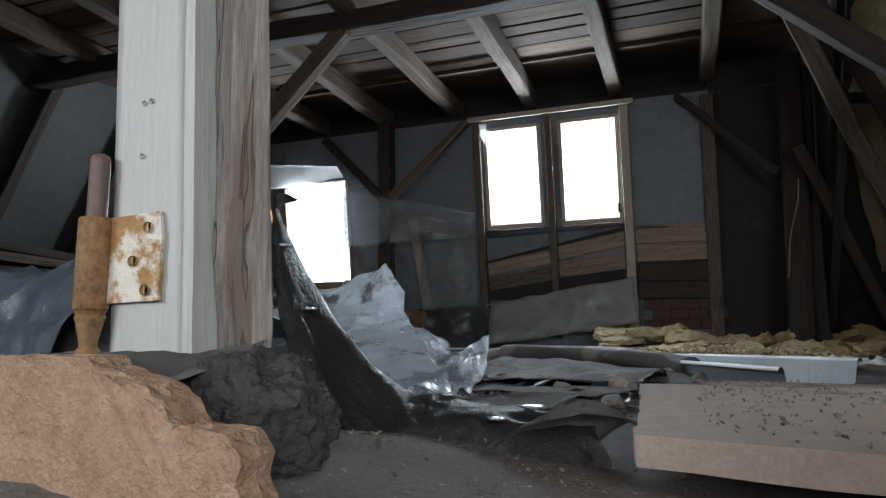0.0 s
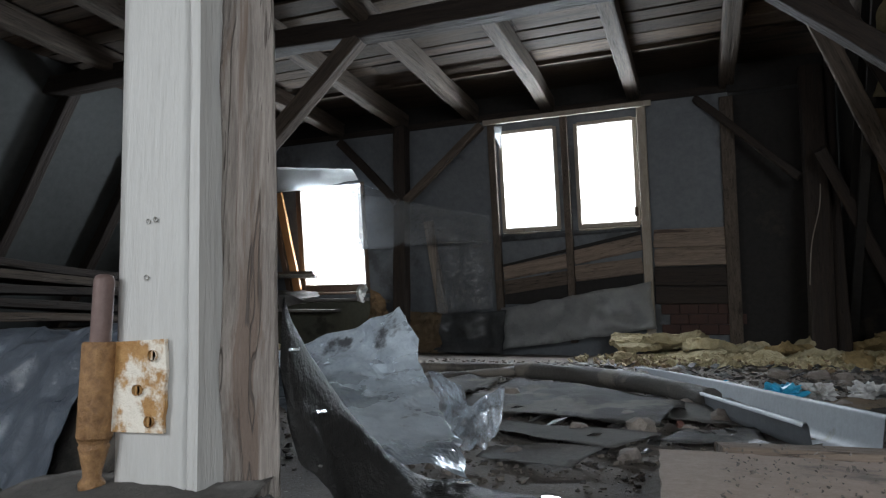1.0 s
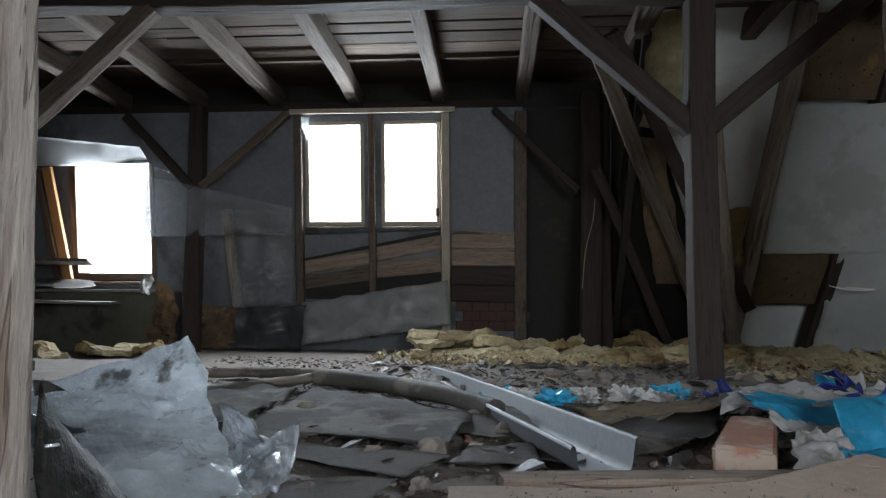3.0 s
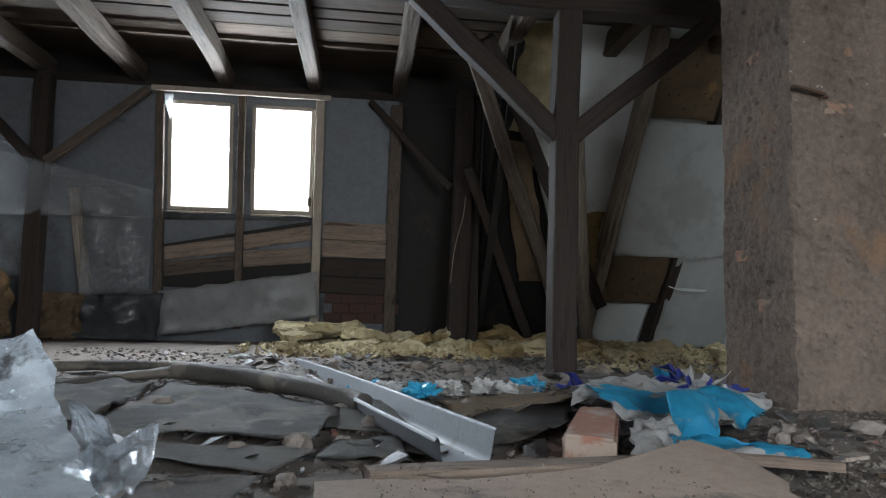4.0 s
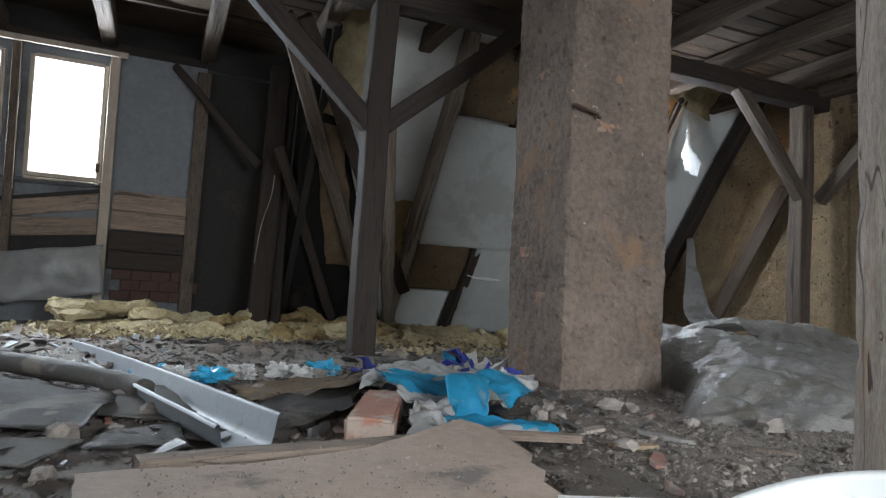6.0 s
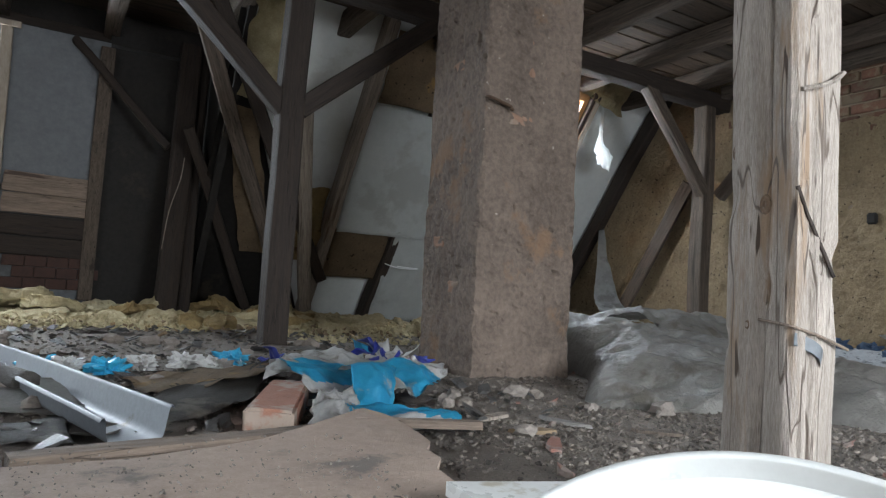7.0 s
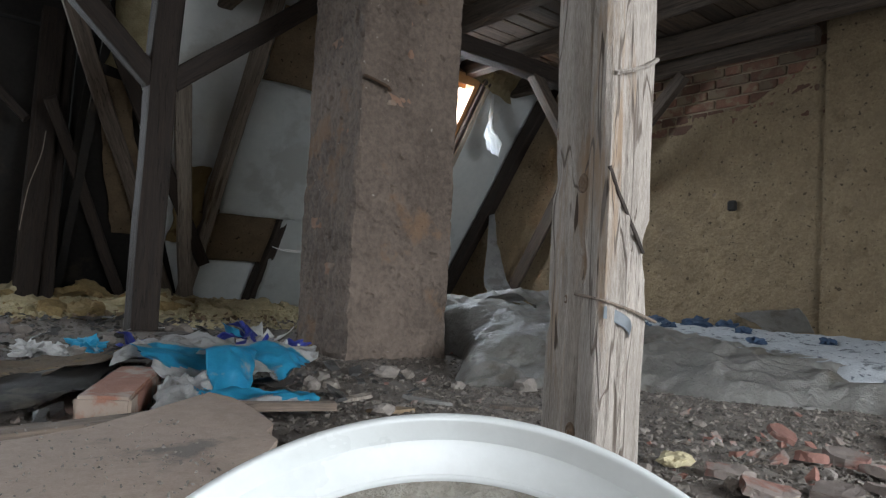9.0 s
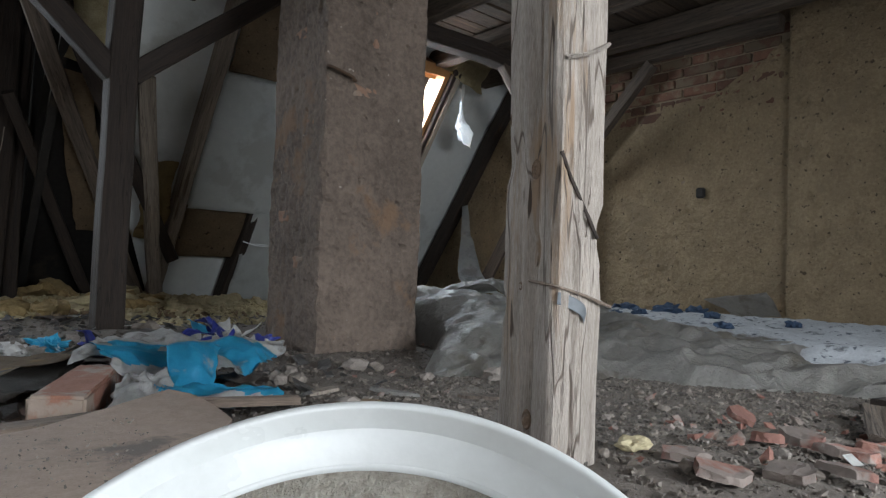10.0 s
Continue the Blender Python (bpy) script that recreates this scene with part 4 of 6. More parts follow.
# near-black sheet paints the shade behind the rafters
thing("dark_lining", patch([on_slope(0.86, -0.1, 0.07), on_slope(1.84, -0.1, 0.07), on_slope(0.93, 1.75, 0.07), on_slope(0.86, 2.1, 0.07)], 6, 8, 0.005, 3.5), "black", "near-black sheet for the shade behind the valley rafters", "felt", "slope linings", smooth=True)
# gable corner: hanging film, wool, slanting board, roof window
win = tagged(new("window_4"), "bright roof window with varnished reddish pine frame", "window", kind="structure")
for nm, q in (("frame_side", (3.04, 3.10, 1.36, 2.0)), ("frame_side", (3.60, 3.66, 1.36, 2.0)), ("frame_bottom", (3.10, 3.60, 1.36, 1.42)), ("frame_top", (3.10, 3.60, 1.93, 2.0))):
    slope_bar(nm, *q, -0.02, 0.16, "pine", win)
slope_bar("sash_rail", 3.16, 3.58, 1.88, 1.91, 0.06, 0.1, "pine", win)
timber("batten", on_slope(3.70, 1.15, -0.06), on_slope(3.70, 1.95, -0.06), 0.05, 0.03, "frame_old", "pale batten along the roof window", "batten", side=OUT)
thing("hanging_rag", loft([[(3.79, 4.12, 1.98), (3.785, 4.13, 1.97)], [(3.765, 4.13, 1.82), (3.815, 4.15, 1.82)], [(3.73, 4.12, 1.64), (3.84, 4.17, 1.62)], [(3.69, 4.10, 1.50), (3.93, 4.16, 1.51)], [(3.76, 4.11, 1.40), (3.90, 4.15, 1.37)]], 22, 40, 0.006, 0.035, 12, 3, 0.012), "rag", "torn white plastic rag hanging by the roof window", "rag", smooth=True)
thing("wool_tuft", patch([on_slope(3.55, 1.98, -0.06), on_slope(3.98, 1.90, -0.08), on_slope(3.98, 2.1, -0.06), on_slope(3.5, 2.12, -0.06)], 12, 8, 0.06, 7, 5, ragged=0.04, thick=0.03), "wool", "yellow wool hanging over the roof window", "insulation")
thing("hanging_film", loft([[(4.33, 4.68, 0.95), (4.36, 4.64, 0.96)], [(4.26, 4.62, 0.60), (4.36, 4.55, 0.60)], [(4.10, 4.45, 0.28), (4.36, 4.35, 0.24)], [(3.8, 4.0, 0.16), (4.3, 4.05, 0.13)]], 16, 30, 0.012, 0.03, 6, 2), "film", "translucent plastic film hanging in the gable corner", "plastic sheet", smooth=True)
timber("board", (4.44, 4.55, 0.10), (4.42, 3.75, 1.30), 0.12, 0.03, "wood_grey", "grey board leaning against the gable plaster", "board", "loose boards", side=(1, 0, 0))
timber("ceiling_beam", (4.43, 1.84, 1.985), (4.43, 3.45, 1.985), 0.10, 0.10, "wood_grey", "weathered beam end along the gable wall", "beam", "ceiling beams")
timber("brace", (4.41, 3.47, 1.17), (4.43, 2.76, 1.92), 0.09, 0.07, "wood_grey", "pale slanting brace along the gable wall", side=(1, 0, 0), **BR)

# ---- chimney details ----
hook = thing("wall_hook", tube([(1.43, 2.30, 1.075), (1.40, 2.262, 1.07), (1.42, 2.245, 1.06), (1.50, 2.25, 1.045), (1.505, 2.245, 1.03)], 0.010, 7, 18, 0.6, 0.3), "iron", "rusty iron cramp sticking out of the chimney", "hook", smooth=True)

for side, s, z, w in (("w", 2.42, 0.86, 0.11), ("w", 2.60, 0.49, 0.10), ("w", 2.50, 1.22, 0.12), ("s", 1.66, 1.18, 0.12), ("s", 1.70, 1.30, 0.2), ("s", 1.58, 0.98, 0.14), ("w", 2.46, 0.30, 0.09)):
    if side == "w":
        bm = boxed((1.411, s - w / 2, z), (1.45, s + w / 2, z + 0.062), bevel=0.012)
    else:
        bm = boxed((s - w / 2, 2.272, z), (s + w / 2, 2.31, z + 0.062), bevel=0.012)
    bmesh.ops.subdivide_edges(bm, edges=bm.edges[:], cuts=4, use_grid_fill=True)
    for v in bm.verts:
        v.co += Vector((noise.noise(v.co * 40), noise.noise(v.co * 40 + Vector((5, 0, 0))), noise.noise(v.co * 40 + Vector((0, 5, 0))))) * 0.008
    part("brick", bm, "brick_dull", chimney, "mortar-smeared brick showing through")

# ---- gable bricks and the putlog hole ----
# solid near-black block paints the shade inside the hole
part("putlog_hole", boxed((4.478, 2.36, 0.90), (4.510, 2.425, 0.975), bevel=0.012), "black", gable, "near-black block for the shade in a putlog hole")

# ---- foreground: door jamb with hinge ----
SHEAR = Matrix(((1, 0, -0.05, 0.012), (0, 1, 0, 0), (0, 0, 1, 0), (0, 0, 0, 1)))
jamb = empty("door_jamb", "old white-painted jamb with bare weathered post", "door jamb", at=(-0.37, 0.70, 0.0))


def jamb_part(name, bm, mat, label="", smooth=False):
    bmesh.ops.transform(bm, matrix=Matrix.Translation((0.37, -0.70, 0)) @ SHEAR, verts=bm.verts)
    return part(name, bm, mat, jamb, label, smooth)


def grained_box(lo, hi, amp, seed, nz=70, nx=10, taper=0.0):
    """An upright board with grooves along its grain on the front and sides."""
    bm = bmesh.new()
    x0, y0, z0 = lo
    x1, y1, z1 = hi
    sec = [(x0 + (x1 - x0) * i / nx, y0) for i in range(nx + 1)] + [(x1 - taper * i / 5, y0 + (y1 - y0) * i / 5) for i in range(1, 6)] + [(x0 - taper, y1)]
    rings = []
    for k in range(nz + 1):
        z = z0 + (z1 - z0) * k / nz
        ring = []
        for i, (x, y) in enumerate(sec):
            g = amp * (noise.noise((x * 130 + seed, y * 130, z * 2.2)) + 0.6 * noise.noise((x * 260, y * 260 + seed, z * 9)))
            knot = amp * 1.5 * noise.noise((x * 30, y * 30 + seed, z * 14))
            e = 0.35 if i in (0, nx) else 1
            ring.append(bm.verts.new((x + (g if i > nx else 0), y + (g + knot) * e if i <= nx else y, z)))
        rings.append(ring)
    m = len(sec)
    for a, b in zip(rings, rings[1:]):
        for j in range(m):
            bm.faces.new((a[j], a[(j + 1) % m], b[(j + 1) % m], b[j]))
    bm.faces.new(rings[0][::-1])
    bm.faces.new(rings[-1])
    return bm


jamb_part("casing", grained_box((-0.408, 0.680, 0.03), (-0.345, 0.720, 2.05), 0.0006, 3), "white_paint", "white paint, cracked and chipped", True)
jamb_part("casing_edge", grained_box((-0.3445, 0.682, 0.03), (-0.3350, 0.715, 2.05), 0.0012, 5, nx=5), "white_paint")
# near-black strip paints the shade of the joint between casing and post
jamb_part("gap", boxed((-0.3345, 0.709, 0.03), (-0.3325, 0.722, 2.05)), "black")
jamb_part("post", grained_box((-0.332, 0.702, 0.0), (-0.2838, 0.776, 2.05), 0.0042, 9, nz=210, nx=24, taper=0.058), "wood_jamb", "bare grey timber with splits", True)
hinge = empty("hinge", "rusty hinge with peeling white paint on the jamb", "hinge", at=(-0.40, 0.675, 0.165))
HM = Matrix.Translation((0.40, -0.675, -0.165))


def hinge_part(name, bm, mat, label="", smooth=False):
    bmesh.ops.transform(bm, matrix=HM, verts=bm.verts)
    return part(name, bm, mat, hinge, label, smooth)


bm = bmesh.new()
edge = [(-0.403, 0.199), (-0.357, 0.2015), (-0.3555, 0.19), (-0.354, 0.18), (-0.3552, 0.168), (-0.354, 0.155), (-0.3555, 0.148), (-0.3545, 0.1375), (-0.403, 0.136)]
bm = slab([(x, 0.6755, z) for x, z in edge], (0, 0.003, 0))
hinge_part("leaf", bm, "rust")
hinge_part("knuckle", lathe([(0.0, 0.0), (0.0112, 0.0), (0.012, 0.002), (0.012, 0.066), (0.0112, 0.068), (0.0, 0.068)], 24, (-0.4135, 0.672, 0.131)), "rust_brown", smooth=True)
hinge_part("pin", lathe([(0.0072, 0.0), (0.0072, 0.044), (0.006, 0.0475), (0.003, 0.049), (0.0, 0.049)], 20, (-0.4135, 0.672, 0.199)), "pin", "bare brown pin", True)
hinge_part("finial", lathe([(0.0115, 0.0), (0.0095, -0.003), (0.0105, -0.005), (0.0095, -0.008), (0.0065, -0.022), (0.0062, -0.026), (0.009, -0.030), (0.0085, -0.034), (0.0, -0.036)], 24, (-0.4135, 0.672, 0.131)), "rust_brown", smooth=True)
for x, z in ((-0.3655, 0.190), (-0.378, 0.166), (-0.3655, 0.145)):
    bm = lathe([(0.0, -0.001), (0.0033, -0.001), (0.0038, 0.0), (0.0038, 0.002)], 16)
    bmesh.ops.transform(bm, matrix=Matrix.Translation((x, 0.6745, z)) @ Matrix.Rotation(radians(90), 4, "X"), verts=bm.verts)
    box(bm, (x - 0.0006, 0.6728, z - 0.003), (x + 0.0006, 0.6737, z + 0.003))
    hinge_part("screw", bm, "rust", "slotted screw head")
for x, z in ((-0.372, 0.287), (-0.379, 0.286), (-0.380, 0.245)):
    bm = lathe([(0.0, -0.0012), (0.0015, -0.0008), (0.002, 0.001)], 10)
    bmesh.ops.transform(bm, matrix=Matrix.Translation((x, 0.679, z)) @ Matrix.Rotation(radians(90), 4, "X"), verts=bm.verts)
    jamb_part("nail_head", bm, "white_paint")

# tar lump at the foot, broken board piece before it
bm = lump_mesh((0.060, 0.036, 0.045), 3, 6, 0.16, freq=2)
for v in bm.verts:
    v.co += v.co.normalized() * (0.003 * noise.noise(v.co * 60) + 0.0035 * noise.noise(v.co * 170) + 0.003 * noise.noise(v.co * 330))
bmesh.ops.transform(bm, matrix=Matrix.Translation((-0.272, 0.668, 0.056)), verts=bm.verts)
thing("tar_lump", bm, "tar", "black crusty lump of tar at the jamb's foot", "tar lump", smooth=True)
thing("mortar_skirt", patch([(-0.50, 0.615, 0.085), (-0.28, 0.60, 0.085), (-0.28, 0.70, 0.112), (-0.46, 0.70, 0.10)], 16, 8, 0.01, 12, 3, thick=0.05), "slate", "grey mortar skirt round the jamb's foot", "mortar", smooth=True)
bm = bmesh.new()
prof = [(-0.62, 0.098), (-0.40, 0.101), (-0.318, 0.102), (-0.312, 0.096), (-0.275, 0.086), (-0.262, 0.078), (-0.255, 0.066), (-0.222, 0.065), (-0.212, 0.052), (-0.216, 0.040), (-0.21, 0.03), (-0.23, -0.02), (-0.62, -0.02)]
bm = slab([(x, 0.588, z) for x, z in prof], (0, 0.028, 0))
bmesh.ops.triangulate(bm, faces=bm.faces[:])
bmesh.ops.subdivide_edges(bm, edges=bm.edges[:], cuts=4, use_grid_fill=True)
for v in bm.verts:
    v.co += Vector((0.3, -1, 0.3)) * 0.004 * noise.noise(v.co * 70) + Vector((0.002, -0.002, 0.002)) * noise.noise(v.co * 190)
thing("broken_chipboard", bm, "chip_raw", "broken piece of light brown chipboard with crumbling edge", "board piece")
thing("plastic_wrap", patch([(-1.25, 0.80, 0.02), (-0.55, 0.78, 0.02), (-0.62, 1.12, 0.18), (-1.15, 1.2, 0.13)], 40, 26, 0.04, 6, 4, fold=0.05), "felt", "crumpled shiny dark plastic behind the jamb", "plastic sheet", smooth=True)
thing("plastic_film", loft([[(-1.4, 0.86, 0.02), (-0.95, 0.84, 0.02), (-0.66, 0.82, 0.02)], [(-1.4, 0.92, 0.12), (-0.92, 0.92, 0.15), (-0.66, 0.90, 0.17)], [(-1.4, 1.02, 0.16), (-0.95, 1.02, 0.185), (-0.64, 1.0, 0.20)], [(-1.4, 1.35, 0.05), (-1.0, 1.35, 0.10), (-0.6, 1.3, 0.08)]], 60, 44, 0.02, 0.05, 9, 5), "blue_film", "bluish plastic film over a bundle on the floor", "plastic sheet", smooth=True)

# bitumen felt with aluminium facing, torn and crumpled
thing("torn_felt", loft([[(-0.343, 0.790, 0.168), (-0.330, 0.800, 0.110), (-0.313, 0.830, 0.060), (-0.289, 0.860, 0.023), (-0.235, 0.890, -0.003), (-0.174, 0.900, -0.016), (-0.070, 0.900, -0.015)],
                         [(-0.345, 0.795, 0.234), (-0.336, 0.800, 0.184), (-0.330, 0.830, 0.130), (-0.319, 0.870, 0.062), (-0.274, 0.900, 0.030), (-0.179, 0.920, 0.027), (-0.087, 0.930, 0.021)],
                         [(-0.366, 0.840, 0.201), (-0.346, 0.870, 0.156), (-0.330, 0.910, 0.109), (-0.302, 0.960, 0.056), (-0.249, 0.990, 0.042), (-0.159, 1.000, 0.029), (-0.101, 1.000, 0.019)],
                         [(-0.386, 0.910, 0.166), (-0.366, 0.940, 0.121), (-0.350, 0.980, 0.074), (-0.322, 1.030, 0.021), (-0.269, 1.060, 0.007), (-0.179, 1.070, -0.006), (-0.121, 1.070, -0.016)],
                         [(-0.416, 1.000, 0.111), (-0.396, 1.030, 0.066), (-0.380, 1.070, 0.019), (-0.352, 1.120, -0.034), (-0.299, 1.150, -0.048), (-0.209, 1.160, -0.061), (-0.151, 1.160, -0.071)]], 150, 90, 0.006, 0.012, 16, 2, 0.008, 0.003), "felt_black", "torn black bitumen felt curling off the jamb", "roofing felt", "roofing scraps", smooth=True)
thing("felt_flap", loft([[(-0.20, 0.90, -0.01), (-0.17, 0.90, 0.02), (-0.13, 0.90, 0.04)], [(-0.17, 0.93, 0.0), (-0.11, 0.94, 0.05), (-0.065, 0.95, 0.035)], [(-0.10, 0.97, 0.0), (-0.06, 0.97, 0.03), (-0.04, 0.97, 0.0)]], 16, 12, 0.003, 0.008, 14, 4, 0.004, 0.003), "slate", "grey folded end of the torn felt", "roofing felt", "roofing scraps", smooth=True)
foil = empty("aluminium_foil_sheet", "crumpled torn aluminium-faced roofing sheet", "foil sheet", at=(-0.5, 1.3, 0.0))


def foil_part(name, bm, mat, label=""):
    bmesh.ops.transform(bm, matrix=Matrix.Translation((0.5, -1.3, 0)), verts=bm.verts)
    return part(name, bm, mat, foil, label)


foil_part("main_sheet", loft([[(-0.850, 1.420, 0.151), (-0.748, 1.420, 0.174), (-0.637, 1.420, 0.203), (-0.531, 1.420, 0.244)],
                              [(-0.767, 1.330, 0.114), (-0.655, 1.330, 0.125), (-0.543, 1.330, 0.127), (-0.446, 1.330, 0.135)],
                              [(-0.664, 1.220, 0.090), (-0.564, 1.220, 0.093), (-0.465, 1.220, 0.091), (-0.374, 1.220, 0.088)],
                              [(-0.561, 1.130, 0.077), (-0.483, 1.130, 0.070), (-0.402, 1.130, 0.066), (-0.315, 1.130, 0.060)],
                              [(-0.446, 1.040, 0.053), (-0.388, 1.040, 0.049), (-0.324, 1.040, 0.045), (-0.266, 1.040, 0.038)]], 30, 34, 0.006, 0.022, 7, 6, 0.010, 0.0012), "foil", "silver foil facing, dull and scratched")
foil_part("side_flap", loft([[(-0.50, 1.48, 0.12), (-0.42, 1.44, 0.10)], [(-0.47, 1.43, 0.08), (-0.38, 1.39, 0.06)], [(-0.44, 1.36, 0.03), (-0.36, 1.33, 0.02)]], 9, 10, 0.004, 0.022, 14, 9, 0.006, 0.0012), "foil_bright")
foil_part("curled_strip", loft([[(-0.46, 1.30, 0.05), (-0.41, 1.36, 0.07), (-0.36, 1.38, 0.095), (-0.325, 1.37, 0.092)], [(-0.45, 1.28, 0.035), (-0.40, 1.33, 0.035), (-0.35, 1.35, 0.06), (-0.32, 1.35, 0.05)], [(-0.44, 1.24, 0.01), (-0.40, 1.27, 0.005), (-0.35, 1.29, 0.015), (-0.33, 1.30, 0.01)]], 18, 12, 0.006, 0.05, 16, 3, 0.006, 0.0012), "foil_bright", "bright curled foil strip")
for k, (x, y, z) in enumerate(((-0.336, 0.796, 0.190), (-0.330, 0.826, 0.136), (-0.249, 0.980, 0.050), (-0.159, 0.990, 0.039), (-0.179, 0.916, 0.035))):
    bm = shard_mesh(0.012, 0.008, 0.002, k + 3, 6)
    bmesh.ops.transform(bm, matrix=Matrix.Translation((x, y, z)), verts=bm.verts)
    foil_part("foil_flake", bm, "foil_bright", "bright torn foil flake")

# ---- middle floor: gutter, rolls, flat scraps, brick, bag ----
def make_gutter():
    a, b = Vector((0.187, 1.50, 0.012)), Vector((-0.39, 3.78, -0.035))
    bm = bmesh.new()
    prof = [(-0.060, 0.044), (-0.058, 0.049), (-0.053, 0.050), (-0.050, 0.044), (-0.047, 0.016), (-0.043, 0.006), (-0.034, 0.0), (0.034, 0.0), (0.043, 0.005), (0.048, 0.016), (0.055, 0.058), (0.057, 0.064), (0.062, 0.065), (0.064, 0.060)]
    n = 30
    rings = []
    pos = along(a, b, (0, 0, 1))
    length = (b - a).length
    for layer in (0, 1):
        for i in range(n + 1):
            z = length * i / n
            k = 1 - 0.25 * (i / n) ** 3
            bend = 0.0
            row = []
            for x, y in prof:
                off = 0.0016 * layer
                d = 0.002 * noise.noise((x * 20, z * 3, 1))
                row.append(bm.verts.new(pos @ Vector((-x * k + d, y * k + bend - off, z + (0.012 if i == 0 and x < 0 else 0)))))
            rings.append(row)
    for layer in (0, 1):
        for i in range(n):
            p, q = rings[layer * (n + 1) + i], rings[layer * (n + 1) + i + 1]
            for j in range(len(prof) - 1):
                f = (p[j], p[j + 1], q[j + 1], q[j])
                bm.faces.new(f if layer else f[::-1])
    bmesh.ops.recalc_face_normals(bm, faces=bm.faces)
    return thing("gutter", bm, "zinc", "galvanised sheet metal gutter lying on the rubble", "gutter", smooth=True)


make_gutter()
thing("felt_roll", tube([(-1.20, 3.02, 0.035), (-0.8, 3.0, 0.04), (-0.42, 2.92, 0.03)], 0.035, 12, 24, 0.6, 0.3, 2), "felt", "thin flattened roll of black roofing felt", "felt roll", "felt rolls", smooth=True)
thing("felt_roll", tube([(-0.66, 2.74, 0.05), (-0.4, 2.56, 0.05), (-0.15, 2.30, 0.045), (0.0, 2.12, 0.03)], 0.036, 14, 30, 0.8, 0.22, 5), "felt", "rolled dark grey roofing felt on the floor", "felt roll", "felt rolls", smooth=True)
thing("felt_roll", tube([(-1.0, 2.45, 0.02), (-0.8, 2.62, 0.04), (-0.63, 2.78, 0.05)], 0.028, 10, 18, 0.6, 0.3, 8), "felt", "torn roll end of roofing felt", "felt roll", "felt rolls", smooth=True)


def floor_sheet(name, corners, mat, label, cat, group="roofing scraps", lift=0.012, amp=0.008, fold=0.008, ragged=0.02, nu=18, nv=14, seed=0, thick=0.003):
    c = [(x, y, floor_z(x, y) + lift + dz) for x, y, dz in corners]
    return thing(name, patch(c, nu, nv, amp, 7, seed, fold, ragged, thick), mat, label, cat, group, smooth=True)


floor_sheet("felt_sheet", [(-0.62, 1.86, 0), (-0.10, 1.72, 0.0), (-0.06, 2.08, 0.02), (-0.62, 2.52, 0.03)], "felt", "torn grey-black felt sheet flat on the floor", "roofing felt", seed=3, nu=26, nv=20, fold=0.02)
floor_sheet("felt_sheet", [(-1.25, 1.9, 0), (-0.62, 1.9, 0.01), (-0.64, 2.5, 0.03), (-1.15, 2.7, 0.01)], "felt", "torn grey-black felt sheet flat on the floor", "roofing felt", seed=13, nu=22, nv=18, fold=0.025)
floor_sheet("felt_sheet", [(-0.10, 1.90, 0.0), (0.12, 1.86, 0.0), (0.08, 2.25, 0.02), (-0.12, 2.3, 0.02)], "slate", "folded end of grey felt beside the gutter", "roofing felt", seed=23)
floor_sheet("slate_sheet", [(-0.46, 1.66, 0.0), (-0.16, 1.46, 0.004), (-0.09, 1.65, 0.006), (-0.44, 1.76, 0.002)], "slate", "flat grey roofing sheet with torn corner", "roofing sheet", seed=4, amp=0.003, fold=0.002, ragged=0.012)
floor_sheet("slate_sheet", [(-0.36, 1.34, 0.0), (-0.20, 1.31, 0.0), (-0.17, 1.42, 0.01), (-0.35, 1.42, 0.0)], "slate", "small dark roofing scrap on the rubble", "roofing sheet", seed=8, amp=0.004)
floor_sheet("slate_sheet", [(-0.10, 1.60, 0.0), (0.10, 1.56, 0.0), (0.08, 1.76, 0.0), (-0.05, 1.80, 0.0)], "felt", "dark felt scrap by the gutter", "roofing felt", seed=17)
floor_sheet("dark_sheet", [(0.20, 1.60, 0.0), (0.46, 1.80, 0.01), (0.72, 2.40, 0.05), (0.26, 1.90, 0.02)], "felt", "dark brown sheet crumpled over the rubble", "roofing felt", seed=31, fold=0.02)
floor_sheet("dark_sheet", [(0.28, 1.92, 0.0), (0.60, 2.05, 0.06), (0.72, 2.42, 0.03), (0.22, 2.25, 0.0)], "wool_brown", "dark brown sheet crumpled over the rubble", "roofing felt", seed=37, fold=0.03)
for i in range(34):
    x, y = rnd.uniform(-1.2, 1.4), rnd.uniform(1.6, 4.2)
    w = rnd.uniform(0.05, 0.14)
    a = rnd.uniform(0, 3.1)
    c = [(x + w * math.cos(a + t_) * rnd.uniform(0.7, 1.2), y + w * math.sin(a + t_), 0.0) for t_ in (0, 1.5, 3.1, 4.6)]
    floor_sheet("debris_scrap", c, rnd.choice(("felt", "slate", "slate", "wood_grey", "bag_white", "dirt")), "small torn scrap among the floor rubble", "scrap", "floor scraps", 0.012, 0.012, 0.01, 0.02, 6, 6, i)


def make_brick():
    p = [Vector(v) for v in ((0.385, 1.56, 0), (0.472, 1.50, 0), (0.635, 1.885, 0), (0.545, 1.925, 0))]
    bm = slab([(v.x, v.y, 0.058) for v in p], (0, 0, -0.075))
    bmesh.ops.bevel(bm, geom=bm.edges[:], offset=0.006, segments=2, affect="EDGES")
    bmesh.ops.triangulate(bm, faces=bm.faces[:])
    bmesh.ops.subdivide_edges(bm, edges=bm.edges[:], cuts=3, use_grid_fill=True)
    for v in bm.verts:
        v.co += Vector((1, 1, 1)) * 0.003 * noise.noise(v.co * 35)
    return thing("loose_brick", bm, "brick", "long red brick with dusty pale top", "brick")


make_brick()
bag = empty("torn_bag", "torn blue and white plastic cement bag", "plastic bag", at=(0.85, 1.95, 0.0))


